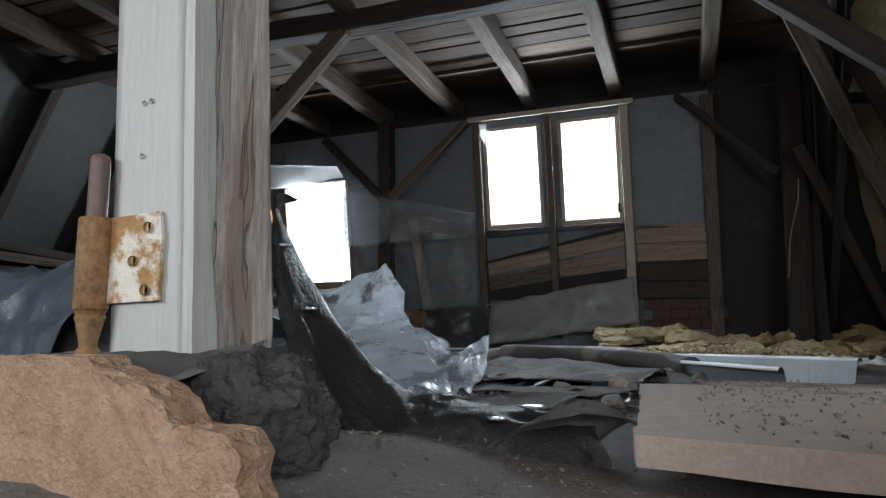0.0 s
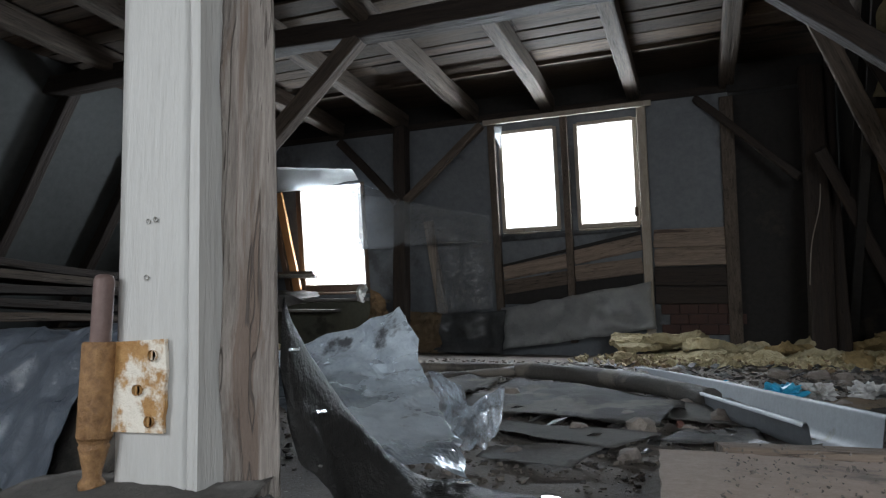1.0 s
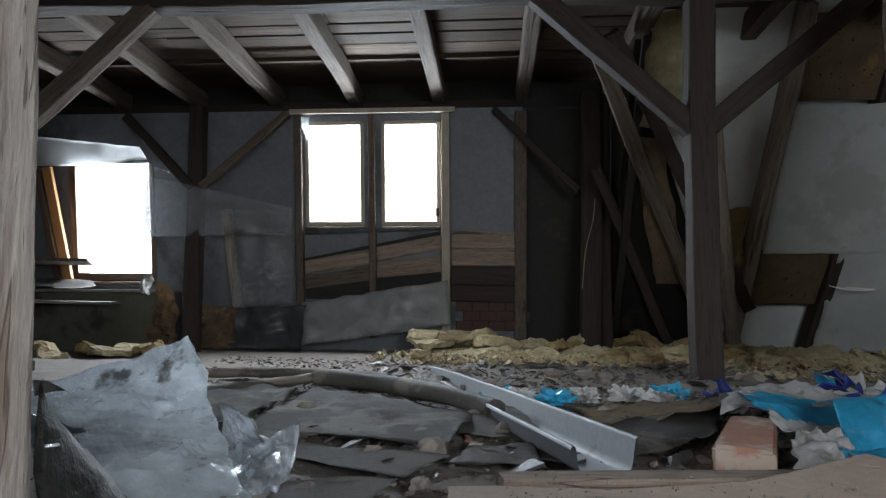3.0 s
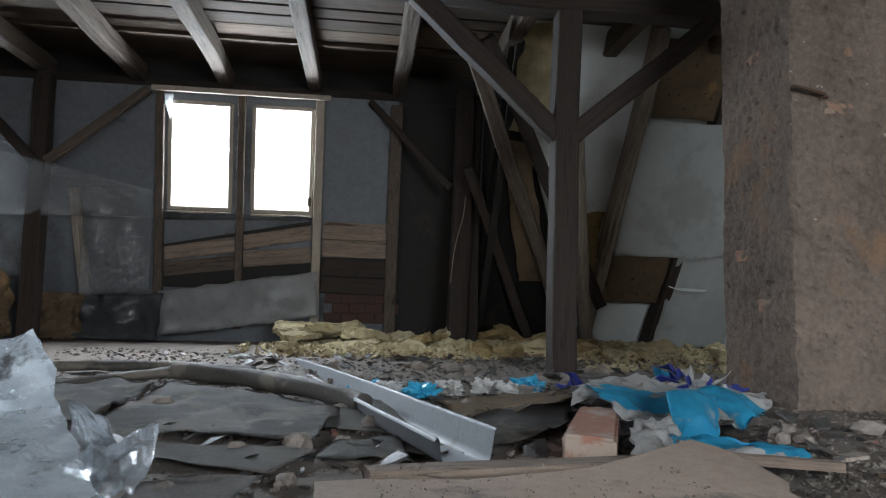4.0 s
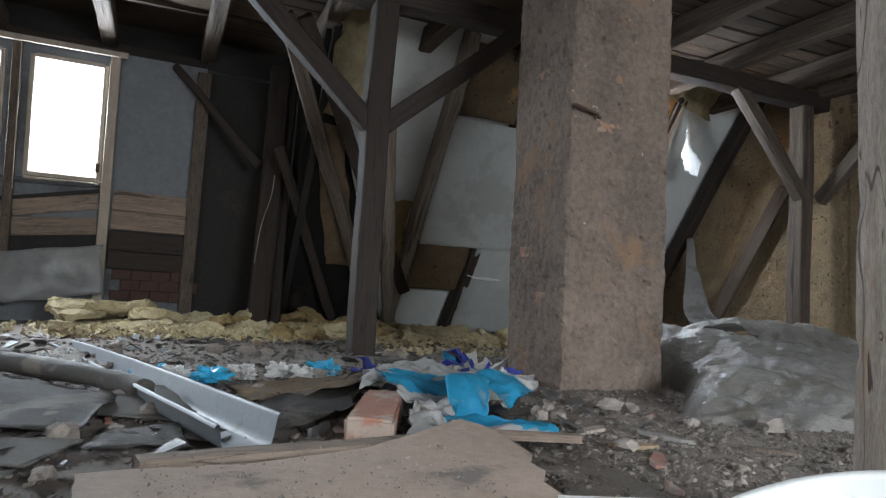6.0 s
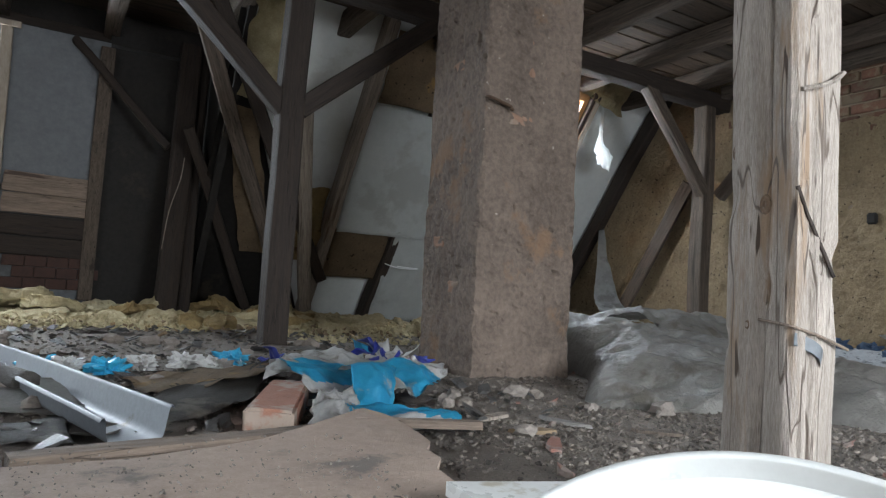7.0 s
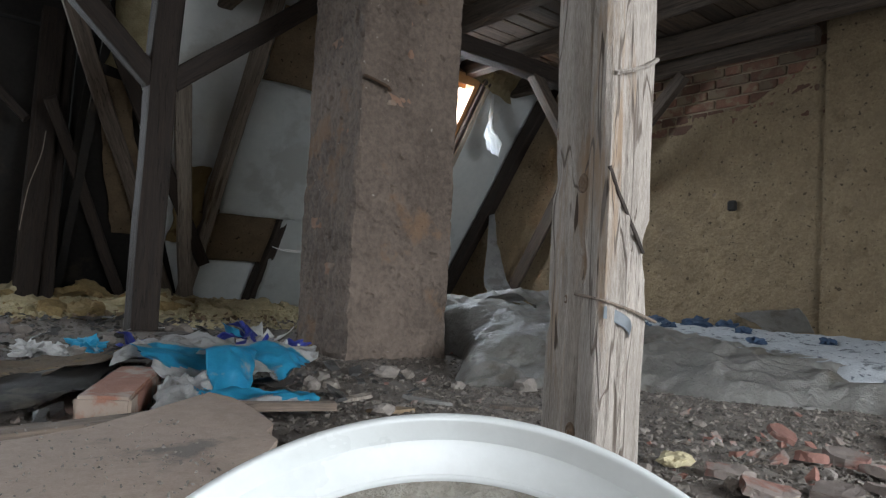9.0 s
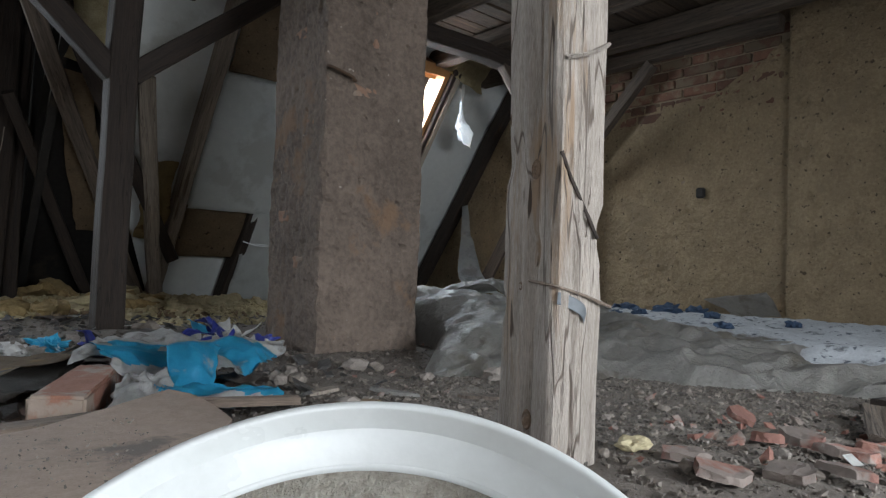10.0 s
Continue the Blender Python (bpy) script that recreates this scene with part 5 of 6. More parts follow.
def bag_part(name, corners, mat, label="", nu=18, nv=14, amp=0.02, fold=0.03, seed=0, ragged=0.02):
    c = [(x - 0.85, y - 1.95, floor_z(x, y) + z) for x, y, z in corners]
    return part(name, patch(c, nu, nv, amp, 8, seed, fold, ragged, 0.0015), mat, bag, label, True)




def bag_loft(name, curves, label, band, nu=40, nv=40, amp=0.006, fold=0.03, freq=9, seed=0, ragged=0.015):
    """A printed piece of the bag; band(x, y, z) tells where the print is blue."""
    bm = loft([[Vector(p) - Vector((0.85, 1.95, -floor_z(p[0], p[1]))) for p in c] for c in curves], nu, nv, amp, fold, freq, seed, ragged, 0.0012)
    ob = part(name, bm, "bag_white", bag, label, True)
    ob.data.materials.append(M["bag_blue"])
    for f in ob.data.polygons:
        c = f.center
        if band(c.x + 0.85, c.y + 1.95, c.z):
            f.material_index = 1
    return ob


bag_loft("bag_side", [[(0.64, 2.24, 0.06), (0.82, 2.30, 0.10), (1.0, 2.24, 0.08), (1.22, 2.18, 0.05)],
                      [(0.60, 2.06, 0.10), (0.80, 2.08, 0.085), (0.98, 2.05, 0.09), (1.16, 2.08, 0.045)],
                      [(0.58, 1.93, 0.085), (0.73, 1.90, 0.07), (0.88, 1.88, 0.07), (1.04, 1.95, 0.035)],
                      [(0.60, 1.80, 0.05), (0.70, 1.78, 0.05), (0.80, 1.77, 0.05), (0.93, 1.84, 0.02)]], "dusty white plastic with bright blue print",
         lambda x, y, z: 1.86 < y - 0.10 * (x - 0.8) < 2.02 or (x > 0.93 and y < 2.06), 60, 60, 0.006, 0.05, 8, 1, 0.03)
bag_loft("bag_fold", [[(0.655, 1.66, 0.0), (0.70, 1.65, 0.0), (0.765, 1.66, 0.0)], [(0.68, 1.70, 0.06), (0.73, 1.68, 0.065), (0.80, 1.72, 0.055)],
                      [(0.70, 1.78, 0.115), (0.76, 1.77, 0.12), (0.84, 1.80, 0.11)], [(0.72, 1.92, 0.085), (0.78, 1.92, 0.09), (0.87, 1.92, 0.08)]], "blue fold with a white top standing up",
         lambda x, y, z: z < 0.135 and y < 1.84, 26, 34, 0.004, 0.025, 14, 3, 0.008)
bag_loft("bag_tail", [[(0.64, 1.68, 0.035), (0.74, 1.62, 0.045), (0.88, 1.56, 0.03)], [(0.63, 1.60, 0.035), (0.73, 1.56, 0.03), (0.88, 1.52, 0.03)], [(0.62, 1.56, 0.005), (0.72, 1.52, 0.008), (0.87, 1.49, 0.01)]], "torn trailing end of the bag",
         lambda x, y, z: y + 0.4 * (x - 0.7) > 1.575, 34, 18, 0.004, 0.03, 16, 5, 0.02)
bag_loft("bag_lining", [[(0.50, 1.50, 0.01), (0.57, 1.52, 0.015), (0.63, 1.56, 0.02)], [(0.53, 1.58, 0.03), (0.60, 1.60, 0.05), (0.66, 1.64, 0.03)], [(0.58, 1.70, 0.05), (0.63, 1.70, 0.07), (0.69, 1.72, 0.05)]], "torn white paper lining",
         lambda x, y, z: x > 0.63 and y < 1.64, 30, 26, 0.006, 0.05, 15, 6, 0.02)
bag_loft("bag_lip", [[(0.52, 1.93, 0.06), (0.58, 1.94, 0.075), (0.645, 1.89, 0.062)], [(0.54, 1.98, 0.085), (0.60, 2.00, 0.10), (0.67, 1.95, 0.085)], [(0.56, 2.06, 0.06), (0.63, 2.08, 0.09), (0.71, 2.03, 0.08)]], "curled white lip resting on the brick",
         lambda x, y, z: False, 24, 20, 0.003, 0.02, 14, 7, 0.01)
rbag = random.Random(77)
for k in range(16):
    x, y, w = rbag.uniform(0.60, 1.22), rbag.uniform(2.15, 2.6), rbag.uniform(0.03, 0.075)
    a = rbag.uniform(0, 3)
    bag_part("torn_strip", [(x + w * math.cos(a + q) * rbag.uniform(0.6, 1.2), y + w * math.sin(a + q) * 0.8, rbag.uniform(0.02, 0.11)) for q in (0, 1.5, 3.1, 4.6)], rbag.choice(("bag_white", "bag_white", "bag_white", "bag_deep", "bag_deep", "bag_blue")), "", 12, 10, 0.012, 0.05, k, 0.02)
for i, (x, y, m_) in enumerate(((0.86, 2.5, "bag_deep"), (0.98, 2.6, "bag_deep"), (1.10, 2.5, "bag_white"), (1.22, 2.42, "bag_white"), (1.30, 2.5, "bag_deep"), (0.74, 2.55, "bag_deep"), (0.30, 2.6, "bag_white"), (0.20, 2.52, "bag_blue"), (0.08, 2.55, "bag_white"), (0.44, 2.62, "bag_white"), (0.02, 2.62, "bag_blue"), (0.62, 2.72, "bag_blue"), (0.52, 2.5, "bag_white"), (-0.30, 3.0, "bag_white"), (-0.24, 2.86, "bag_white"))):
    bm = lump_mesh((0.05, 0.045, 0.03), i * 3.1, 4, 0.9, freq=2.6)
    bmesh.ops.transform(bm, matrix=Matrix.Translation((x, y, floor_z(x, y) + 0.022)) @ Matrix.Rotation(i * 1.3, 4, "Z"), verts=bm.verts)
    thing("crumpled_plastic", bm, m_, {"bag_deep": "crumpled deep blue plastic scrap", "bag_blue": "crumpled bright blue plastic scrap", "bag_white": "crumpled dusty white plastic scrap"}[m_], "plastic scrap", "plastic scraps")

# chipboard sheet and lath in front
def make_chipboard():
    outline = [(-0.072, 1.27), (-0.055, 1.0), (-0.045, 0.79), (0.10, 0.745), (0.35, 0.70), (0.52, 0.86), (0.555, 1.0), (0.565, 1.09), (0.60, 1.14), (0.61, 1.20), (0.645, 1.25), (0.655, 1.36), (0.645, 1.45), (0.62, 1.505), (0.50, 1.43), (0.36, 1.345), (0.16, 1.29), (0.0, 1.285)]
    bm = slab([(x, y, 0.046) for x, y in outline], (0, 0, -0.022))
    top = [f for f in bm.faces if abs(f.normal.z) > 0.9]
    bmesh.ops.triangulate(bm, faces=top)
    for _ in range(3):
        bmesh.ops.subdivide_edges(bm, edges=[e for e in bm.edges if e.calc_length() > 0.04], cuts=1, use_grid_fill=False)
        bmesh.ops.triangulate(bm, faces=[f for f in bm.faces if len(f.verts) > 4])
    for v in bm.verts:
        v.co.z += 0.004 * noise.noise(v.co * 5) + 0.0015 * noise.noise(v.co * 40) + 0.035 * max(0.0, v.co.y - 1.25) * max(0, v.co.x - 0.3) * 4
        v.co.x += 0.004 * noise.noise(v.co * 30)
    return thing("chipboard_sheet", bm, "chip", "dirty brown chipboard sheet with broken edge", "board")


make_chipboard()
timber("lath", (0.0, 1.345, 0.032), (0.50, 1.44, 0.030), 0.055, 0.028, "lath", "dusty pinkish wooden lath behind the chipboard", "lath", wear=0.003)
timber("lath", (0.62, 1.50, 0.03), (0.86, 1.40, 0.03), 0.035, 0.018, "lath", "short grey lath among rubble", "lath")

# ---- bucket ----
bucket = empty("basin", "white plastic basin tipped up, with dried plaster inside", "basin", at=(0.274, 0.347, 0.147))
AXIS = Vector((-0.566, -0.492, 1.0)).normalized()
bucket.rotation_mode = "QUATERNION"
bucket.rotation_quaternion = AXIS.to_track_quat("Z", "Y")
RB = 0.162
part("wall", lathe([(0.0, -0.078), (0.118, -0.078), (0.124, -0.074), (RB - 0.014, -0.012), (RB - 0.003, -0.010), (RB, -0.008), (RB + 0.0005, -0.003), (RB - 0.0005, 0.0), (RB - 0.0035, 0.0006), (RB - 0.0046, 0.0), (RB - 0.0050, -0.0006), (RB - 0.0054, -0.0018), (RB - 0.0140, -0.0250), (RB - 0.0143, -0.0258), (RB - 0.0150, -0.0262), (RB - 0.0195, -0.0258), (RB - 0.0205, -0.0262), (RB - 0.0212, -0.0270), (RB - 0.0225, -0.030), (RB - 0.027, -0.05), (0.0, -0.052)], 128), "bucket", bucket, "", True)
bm = lathe([(0.1396 * (1 - k / 40), -0.0275) for k in range(40)], 160)
for v in bm.verts:
    inner = 1 - (math.hypot(v.co.x, v.co.y) / 0.1396) ** 10
    v.co.z += inner * (0.004 * noise.noise(v.co * 25) + 0.006 * abs(noise.noise(v.co * 60)) + 0.004 * noise.noise(v.co * 130) - 0.003)
part("fill", bm, "fill", bucket, "lumpy dried grey-beige plaster", True)
thing("white_board_scrap", slab([(0.49, 0.94, 0.058), (0.65, 0.885, 0.058), (0.62, 0.78, 0.058), (0.485, 0.80, 0.058)], (0, 0, 0.018)), "bucket", "white plastic scrap lying on the chipboard", "plastic scrap", "plastic scraps")

thing("torn_rag", patch([(-1.551, 5.177, 1.824), (-1.451, 5.177, 1.823), (-1.468, 5.207, 1.632), (-1.503, 5.195, 1.711)], 8, 10, 0.01, 12, 3, fold=0.03, ragged=0.01), "rag", "small torn white rag caught at the window corner", "rag", smooth=True)
thing("cord", tube([(0.712, 4.930, 1.112), (0.698, 4.930, 0.961), (0.643, 4.930, 0.737), (0.616, 4.930, 0.476)], 0.0035, 6, 24), "wood_worn", "thin pale cord hanging along the dark corner post", "cord", smooth=True)
thing("felt_curl", loft([[(-0.354, 0.800, 0.235), (-0.332, 0.790, 0.234), (-0.318, 0.790, 0.228)], [(-0.352, 0.800, 0.222), (-0.338, 0.800, 0.226), (-0.327, 0.800, 0.227)]], 14, 8, 0.002, 0.004, 20, 3, 0.004, 0.002), "slate", "curled tip of torn felt at the jamb", "roofing felt", "roofing scraps", smooth=True)
scatter("rubble_bits", "stone", 260, (-0.32, 0.0, 0.60, 0.92), (0.0008, 0.0028), "pale crumbs of mortar by the jamb", "rubble", 41, floor_z)

thing("string", tube([(2.30, 4.98, 0.50), (2.42, 4.96, 0.47), (2.60, 4.98, 0.475), (2.40, 4.97, 0.485)], 0.004, 6, 20), "rag", "loose white string caught on the plastic sheet", "string")
for x, y, a, m_, lab in ((1.05, 1.62, 0.4, "wood_worn", "short grey splintered lath among rubble"), (1.18, 1.50, 1.9, "slate", "flat grey slate scrap among rubble"), (0.98, 1.30, 0.9, "tile", "flat red tile scrap among rubble"), (1.35, 1.35, 2.4, "wood_grey", "short dark splintered lath among rubble"), (1.62, 1.30, 0.2, "wood_grey", "short dark splintered lath among rubble"), (1.02, 1.42, 2.8, "wool_brown", "small brown board scrap among rubble")):
    bm = shard_mesh(0.075, 0.022, 0.008, x * 10, 7)
    bmesh.ops.transform(bm, matrix=Matrix.Translation((x, y, floor_z(x, y) + 0.004)) @ Matrix.Rotation(a, 4, "Z"), verts=bm.verts)
    thing("floor_splinter", bm, m_, lab, "scrap", "floor scraps")

# ---- near post details ----
def on_post(u, z, face):
    """u across the face in metres, face 'w' looks west, 's' looks south."""
    return Vector((0.880 - 0.051, 0.750 + u, z)) if face == "w" else Vector((0.880 + u, 0.750 - 0.051, z))


clip = thing("tin_strip", loft([[on_post(-0.05, 0.292, "s") + Vector((0, -0.004, 0)), on_post(-0.03, 0.288, "s") + Vector((0, -0.006, 0)), on_post(-0.005, 0.276, "s") + Vector((0, -0.012, 0)), on_post(0.012, 0.258, "s") + Vector((0, -0.004, 0))],
                                [on_post(-0.052, 0.276, "s") + Vector((0, -0.004, 0)), on_post(-0.034, 0.272, "s") + Vector((0, -0.006, 0)), on_post(-0.010, 0.260, "s") + Vector((0, -0.012, 0)), on_post(0.006, 0.244, "s") + Vector((0, -0.004, 0))]], 14, 5, 0.0, 0.0, 8, 1, 0, 0.001), "zinc", "bent zinc strip wired to the post", "metal strip", smooth=True)
thing("wire", tube([on_post(-0.01, 0.305, "w") + Vector((-0.004, 0, 0)), on_post(-0.05, 0.30, "w") + Vector((-0.005, 0, 0)), on_post(-0.04, 0.296, "s") + Vector((0, -0.006, 0)), on_post(0.0, 0.287, "s") + Vector((0, -0.01, 0)), on_post(0.055, 0.272, "s") + Vector((0, -0.012, 0))], 0.0022, 6, 24), "lath", "thin twisted twig of cord tied round the post", "cord")
thing("splinter", tube([on_post(-0.05, 0.475, "s") + Vector((0, -0.003, 0)), on_post(-0.03, 0.44, "s") + Vector((0, -0.005, 0)), on_post(0.0, 0.40, "s") + Vector((0, -0.007, 0)), on_post(0.022, 0.365, "s") + Vector((0, -0.010, 0))], 0.0028, 6, 16, 1, 0.4), "wood_dark", "dark splinter lifting off the post", "splinter", "splinters")
thing("splinter", tube([on_post(-0.045, 0.60, "s") + Vector((0, -0.002, 0)), on_post(0.0, 0.615, "s") + Vector((0, -0.014, 0)), on_post(0.045, 0.64, "s") + Vector((0, -0.004, 0))], 0.0045, 6, 14, 0.7, 0.4), "wood_pale", "pale splinter curling off the post", "splinter", "splinters")
for u, z, f in ((-0.012, 0.455, "w"), (0.008, 0.297, "w"), (0.0, 0.46, "s"), (0.008, 0.30, "s"), (0.005, 0.61, "s"), (-0.008, 0.12, "w"), (0.03, 0.53, "w"), (0.02, 0.40, "w")):
    bm = lathe([(0.0, 0.001), (0.004, 0.003), (0.007, 0.001), (0.0095, 0.0022), (0.012, 0.0001)], 18)
    bmesh.ops.scale(bm, vec=(1.15, 0.7, 1.0) if f == "w" else (0.7, 1.15, 1.0), verts=bm.verts)
    rot = Matrix.Rotation(radians(-90), 4, "Y") if f == "w" else Matrix.Rotation(radians(90), 4, "X")
    bmesh.ops.transform(bm, matrix=Matrix.Translation(on_post(u, z, f) + (Vector((0.0008, 0, 0)) if f == "w" else Vector((0, 0.0008, 0)))) @ rot, verts=bm.verts)
    ob = part("knot", bm, "knot", NEAR_POST, "dark round knot")
    ob.matrix_parent_inverse = NEAR_POST.matrix_world.inverted()

# ---- east floor: plastic sheets, loose fill, broken tiles ----
thing("plastic_sheet", loft([[(1.46, 1.66, -0.05), (1.56, 1.60, -0.05), (1.85, 1.40, -0.05), (2.05, 1.07, -0.05), (2.25, 0.78, -0.05), (2.4, 0.4, -0.05)],
                             [(1.52, 1.82, -0.05), (1.62, 1.76, 0.03), (1.95, 1.50, 0.05), (2.15, 1.14, 0.05), (2.34, 0.83, 0.03), (2.5, 0.45, 0.02)],
                             [(1.93, 2.27, -0.05), (1.99, 2.18, 0.14), (2.2, 1.85, 0.13), (2.35, 1.40, 0.10), (2.50, 1.0, 0.06), (2.7, 0.6, 0.04)],
                             [(2.0, 2.78, -0.05), (2.1, 2.68, 0.19), (2.5, 2.3, 0.17), (2.6, 1.65, 0.12), (2.75, 1.2, 0.07), (2.95, 0.75, 0.05)],
                             [(2.2, 3.2, -0.05), (2.4, 3.1, 0.16), (2.9, 2.7, 0.15), (2.8, 1.8, 0.08), (2.95, 1.3, 0.04), (3.1, 0.8, 0.03)]], 190, 130, 0.010, 0.085, 5.2, 4, 0.03), "sheet", "dusty grey plastic sheet heaped on the floor", "plastic sheet", "plastic sheets", smooth=True)
thing("plastic_sheet", loft([[(2.0, 2.5, 0.0), (2.3, 2.9, 0.0), (2.6, 3.3, 0.0)], [(2.1, 2.45, 0.17), (2.5, 2.8, 0.20), (3.0, 3.1, 0.18)], [(2.5, 2.5, 0.20), (3.0, 2.7, 0.22), (3.6, 2.9, 0.2)], [(3.0, 2.4, 0.05), (3.5, 2.5, 0.06), (4.0, 2.8, 0.08)]], 100, 70, 0.012, 0.13, 4.4, 14, 0.02), "sheet", "dusty grey plastic sheet heaped on the floor", "plastic sheet", "plastic sheets", smooth=True)
bm = bmesh.new()
nx, ny = 80, 80
grid = [[bm.verts.new((2.35 + 2.15 * i / nx, 0.3 + 2.9 * j / ny, -0.02 + 0.13 * min(1, 6 * min(i / nx + 0.02, j / ny, 1.1 - j / ny, 1.02 - i / nx)) + 0.025 * noise.noise((i * 0.12, j * 0.12, 4)) + 0.016 * noise.noise((i * 0.5, j * 0.5, 1)))) for j in range(ny + 1)] for i in range(nx + 1)]
for i in range(nx):
    for j in range(ny):
        bm.faces.new((grid[i][j], grid[i + 1][j], grid[i + 1][j + 1], grid[i][j + 1]))
thing("loose_fill", bm, "white_fluff", "whitish loose insulation fill spread on the floor", "loose fill", kind="stuff", smooth=True)
for i, (x, y, s) in enumerate(((4.0, 2.35, 0.09), (4.1, 2.2, 0.07), (3.9, 2.6, 0.08), (3.6, 2.3, 0.05), (3.7, 1.9, 0.05), (3.2, 2.2, 0.05), (3.0, 1.5, 0.04), (3.5, 1.4, 0.04))):
    bm = lump_mesh((s, s * 0.8, s * 0.5), i * 5.1, 3, 0.8)
    bmesh.ops.transform(bm, matrix=Matrix.Translation((x, y, 0.12)), verts=bm.verts)
    thing("dark_scrap", bm, "blue_scrap", "crumpled dark blue scrap on the loose fill", "scrap", "dark scraps")
floor_sheet("plastic_scrap", [(4.1, 1.95, 0.1), (4.4, 1.80, 0.1), (4.42, 1.90, 0.26), (4.2, 2.2, 0.2)], "sheet", "stiff grey plastic scrap against the gable wall", "plastic scrap", "plastic scraps", seed=5)
timber("plank", (1.95, 0.60, 0.03), (3.3, 0.2, 0.05), 0.12, 0.03, "wood_dark", "dark plank lying along the loose fill", "plank", "floor planks")
timber("plank", (1.12, 0.62, 0.055), (1.42, 0.66, 0.045), 0.05, 0.012, "wood_grey", "grey splintered batten among broken tiles", "batten", "floor planks")
timber("plank", (1.55, 0.52, 0.04), (1.85, 0.62, 0.05), 0.05, 0.012, "wood_grey", "grey splintered batten among broken tiles", "batten", "floor planks")
rt = random.Random(21)
tiles = [(1.42, 0.72, 0.05, 0.035, 0.5), (0.98, 0.55, 0.06, 0.05, 0.1), (1.08, 0.50, 0.05, 0.04, 0.0), (1.27, 0.495, 0.07, 0.035, 0.1), (1.15, 0.46, 0.05, 0.04, 0.2), (1.33, 0.58, 0.05, 0.04, 0.1), (1.24, 0.60, 0.04, 0.025, 0.1), (1.02, 0.62, 0.045, 0.03, 0.0), (1.38, 0.42, 0.07, 0.05, 0.1), (1.5, 0.52, 0.04, 0.05, 0.0), (1.42, 0.50, 0.05, 0.03, 0.2)]
for i, (x, y, a, b, tilt) in enumerate(tiles):
    bm = shard_mesh(a * 0.74, b * 0.72, rt.uniform(0.009, 0.018), i + 50, 8)
    bmesh.ops.triangulate(bm, faces=bm.faces[:])
    bmesh.ops.subdivide_edges(bm, edges=bm.edges[:], cuts=2, use_grid_fill=True)
    for v in bm.verts:
        v.co += Vector((noise.noise(v.co * 70 + Vector((i, 0, 0))), noise.noise(v.co * 70 + Vector((0, i, 0))), 0.8 * noise.noise(v.co * 60 + Vector((0, 0, i))))) * 0.0035
    bmesh.ops.transform(bm, matrix=Matrix.Translation((x, y, floor_z(x, y) + 0.006 + 0.03 * tilt)) @ Matrix.Rotation(tilt + rt.uniform(-0.15, 0.15), 4, "X") @ Matrix.Rotation(rt.uniform(-0.15, 0.15), 4, "Y") @ Matrix.Rotation(rt.uniform(0, 6), 4, "Z"), verts=bm.verts)
    thing("tile_fragment", bm, "tile", "broken red clay roof tile fragment", "tile fragment", "tile fragments")
for i in range(110):
    if i < 44:
        x, y = rt.uniform(0.95, 1.9), rt.uniform(0.4, 1.3)
    else:
        x, y = rt.uniform(-0.6, 1.6), rt.uniform(1.35, 3.6)
    s = rt.uniform(0.012, 0.032) * (0.45 if i < 44 else 1 + 0.12 * y)
    bm = lump_mesh((s, s * rt.uniform(0.6, 1), s * rt.uniform(0.5, 0.8)), i * 2.7, 2, 0.5)
    bmesh.ops.transform(bm, matrix=Matrix.Translation((x, y, floor_z(x, y) + 0.4 * s)) @ Matrix.Rotation(rt.uniform(0, 6), 4, "Z"), verts=bm.verts)
    thing("mortar_lump", bm, rt.choice(("stone", "stone", "stone", "grit", "grit")), "crumbled piece of old mortar on the floor", "mortar lump", "mortar lumps")
floor_sheet("paper_scrap", [(1.115, 0.445, 0.02), (1.135, 0.437, 0.02), (1.138, 0.452, 0.03), (1.118, 0.458, 0.03)], "bag_white", "bright white folded scrap among tiles", "paper scrap", "plastic scraps", seed=2, nu=6, nv=6, ragged=0.004)
bm = lump_mesh((0.03, 0.02, 0.012), 7, 3, 0.4)
bmesh.ops.transform(bm, matrix=Matrix.Translation((1.02, 0.70, floor_z(1.02, 0.70) + 0.01)), verts=bm.verts)
thing("wool_tuft", bm, "wool", "small yellow wool tuft by the post", "insulation")

# ---- yellow mineral wool along the eaves ----
rw = random.Random(5)
for i in range(38):
    if i < 18:
        x, y = rw.uniform(-0.55, 1.1), rw.uniform(4.25, 5.1)
    elif i < 33:
        x, y = rw.uniform(1.05, 2.6), rw.uniform(3.7, 5.0)
    else:
        x, y = rw.uniform(-3.2, -2.3), rw.uniform(4.3, 4.9)
    h = rw.uniform(0.03, 0.065)
    bm = wool_slab(rw.uniform(0.12, 0.48), rw.uniform(0.10, 0.28), h, i * 3.3)
    z = floor_z(x, y) + max(0, (y - 4.5)) * 0.16
    bmesh.ops.transform(bm, matrix=Matrix.Translation((x, y, z)) @ Matrix.Rotation(rw.uniform(-1.2, 1.2), 4, "Z") @ Matrix.Rotation(rw.uniform(-0.35, 0.35), 4, "X") @ Matrix.Rotation(rw.uniform(-0.25, 0.25), 4, "Y"), verts=bm.verts)
    thing("wool_slab", bm, "wool" if rw.random() < 0.72 else "wool_orange", "torn slab of yellow mineral wool on the floor", "insulation", "wool slabs")
bm = bmesh.new()
nx, ny = 260, 90
grid = []
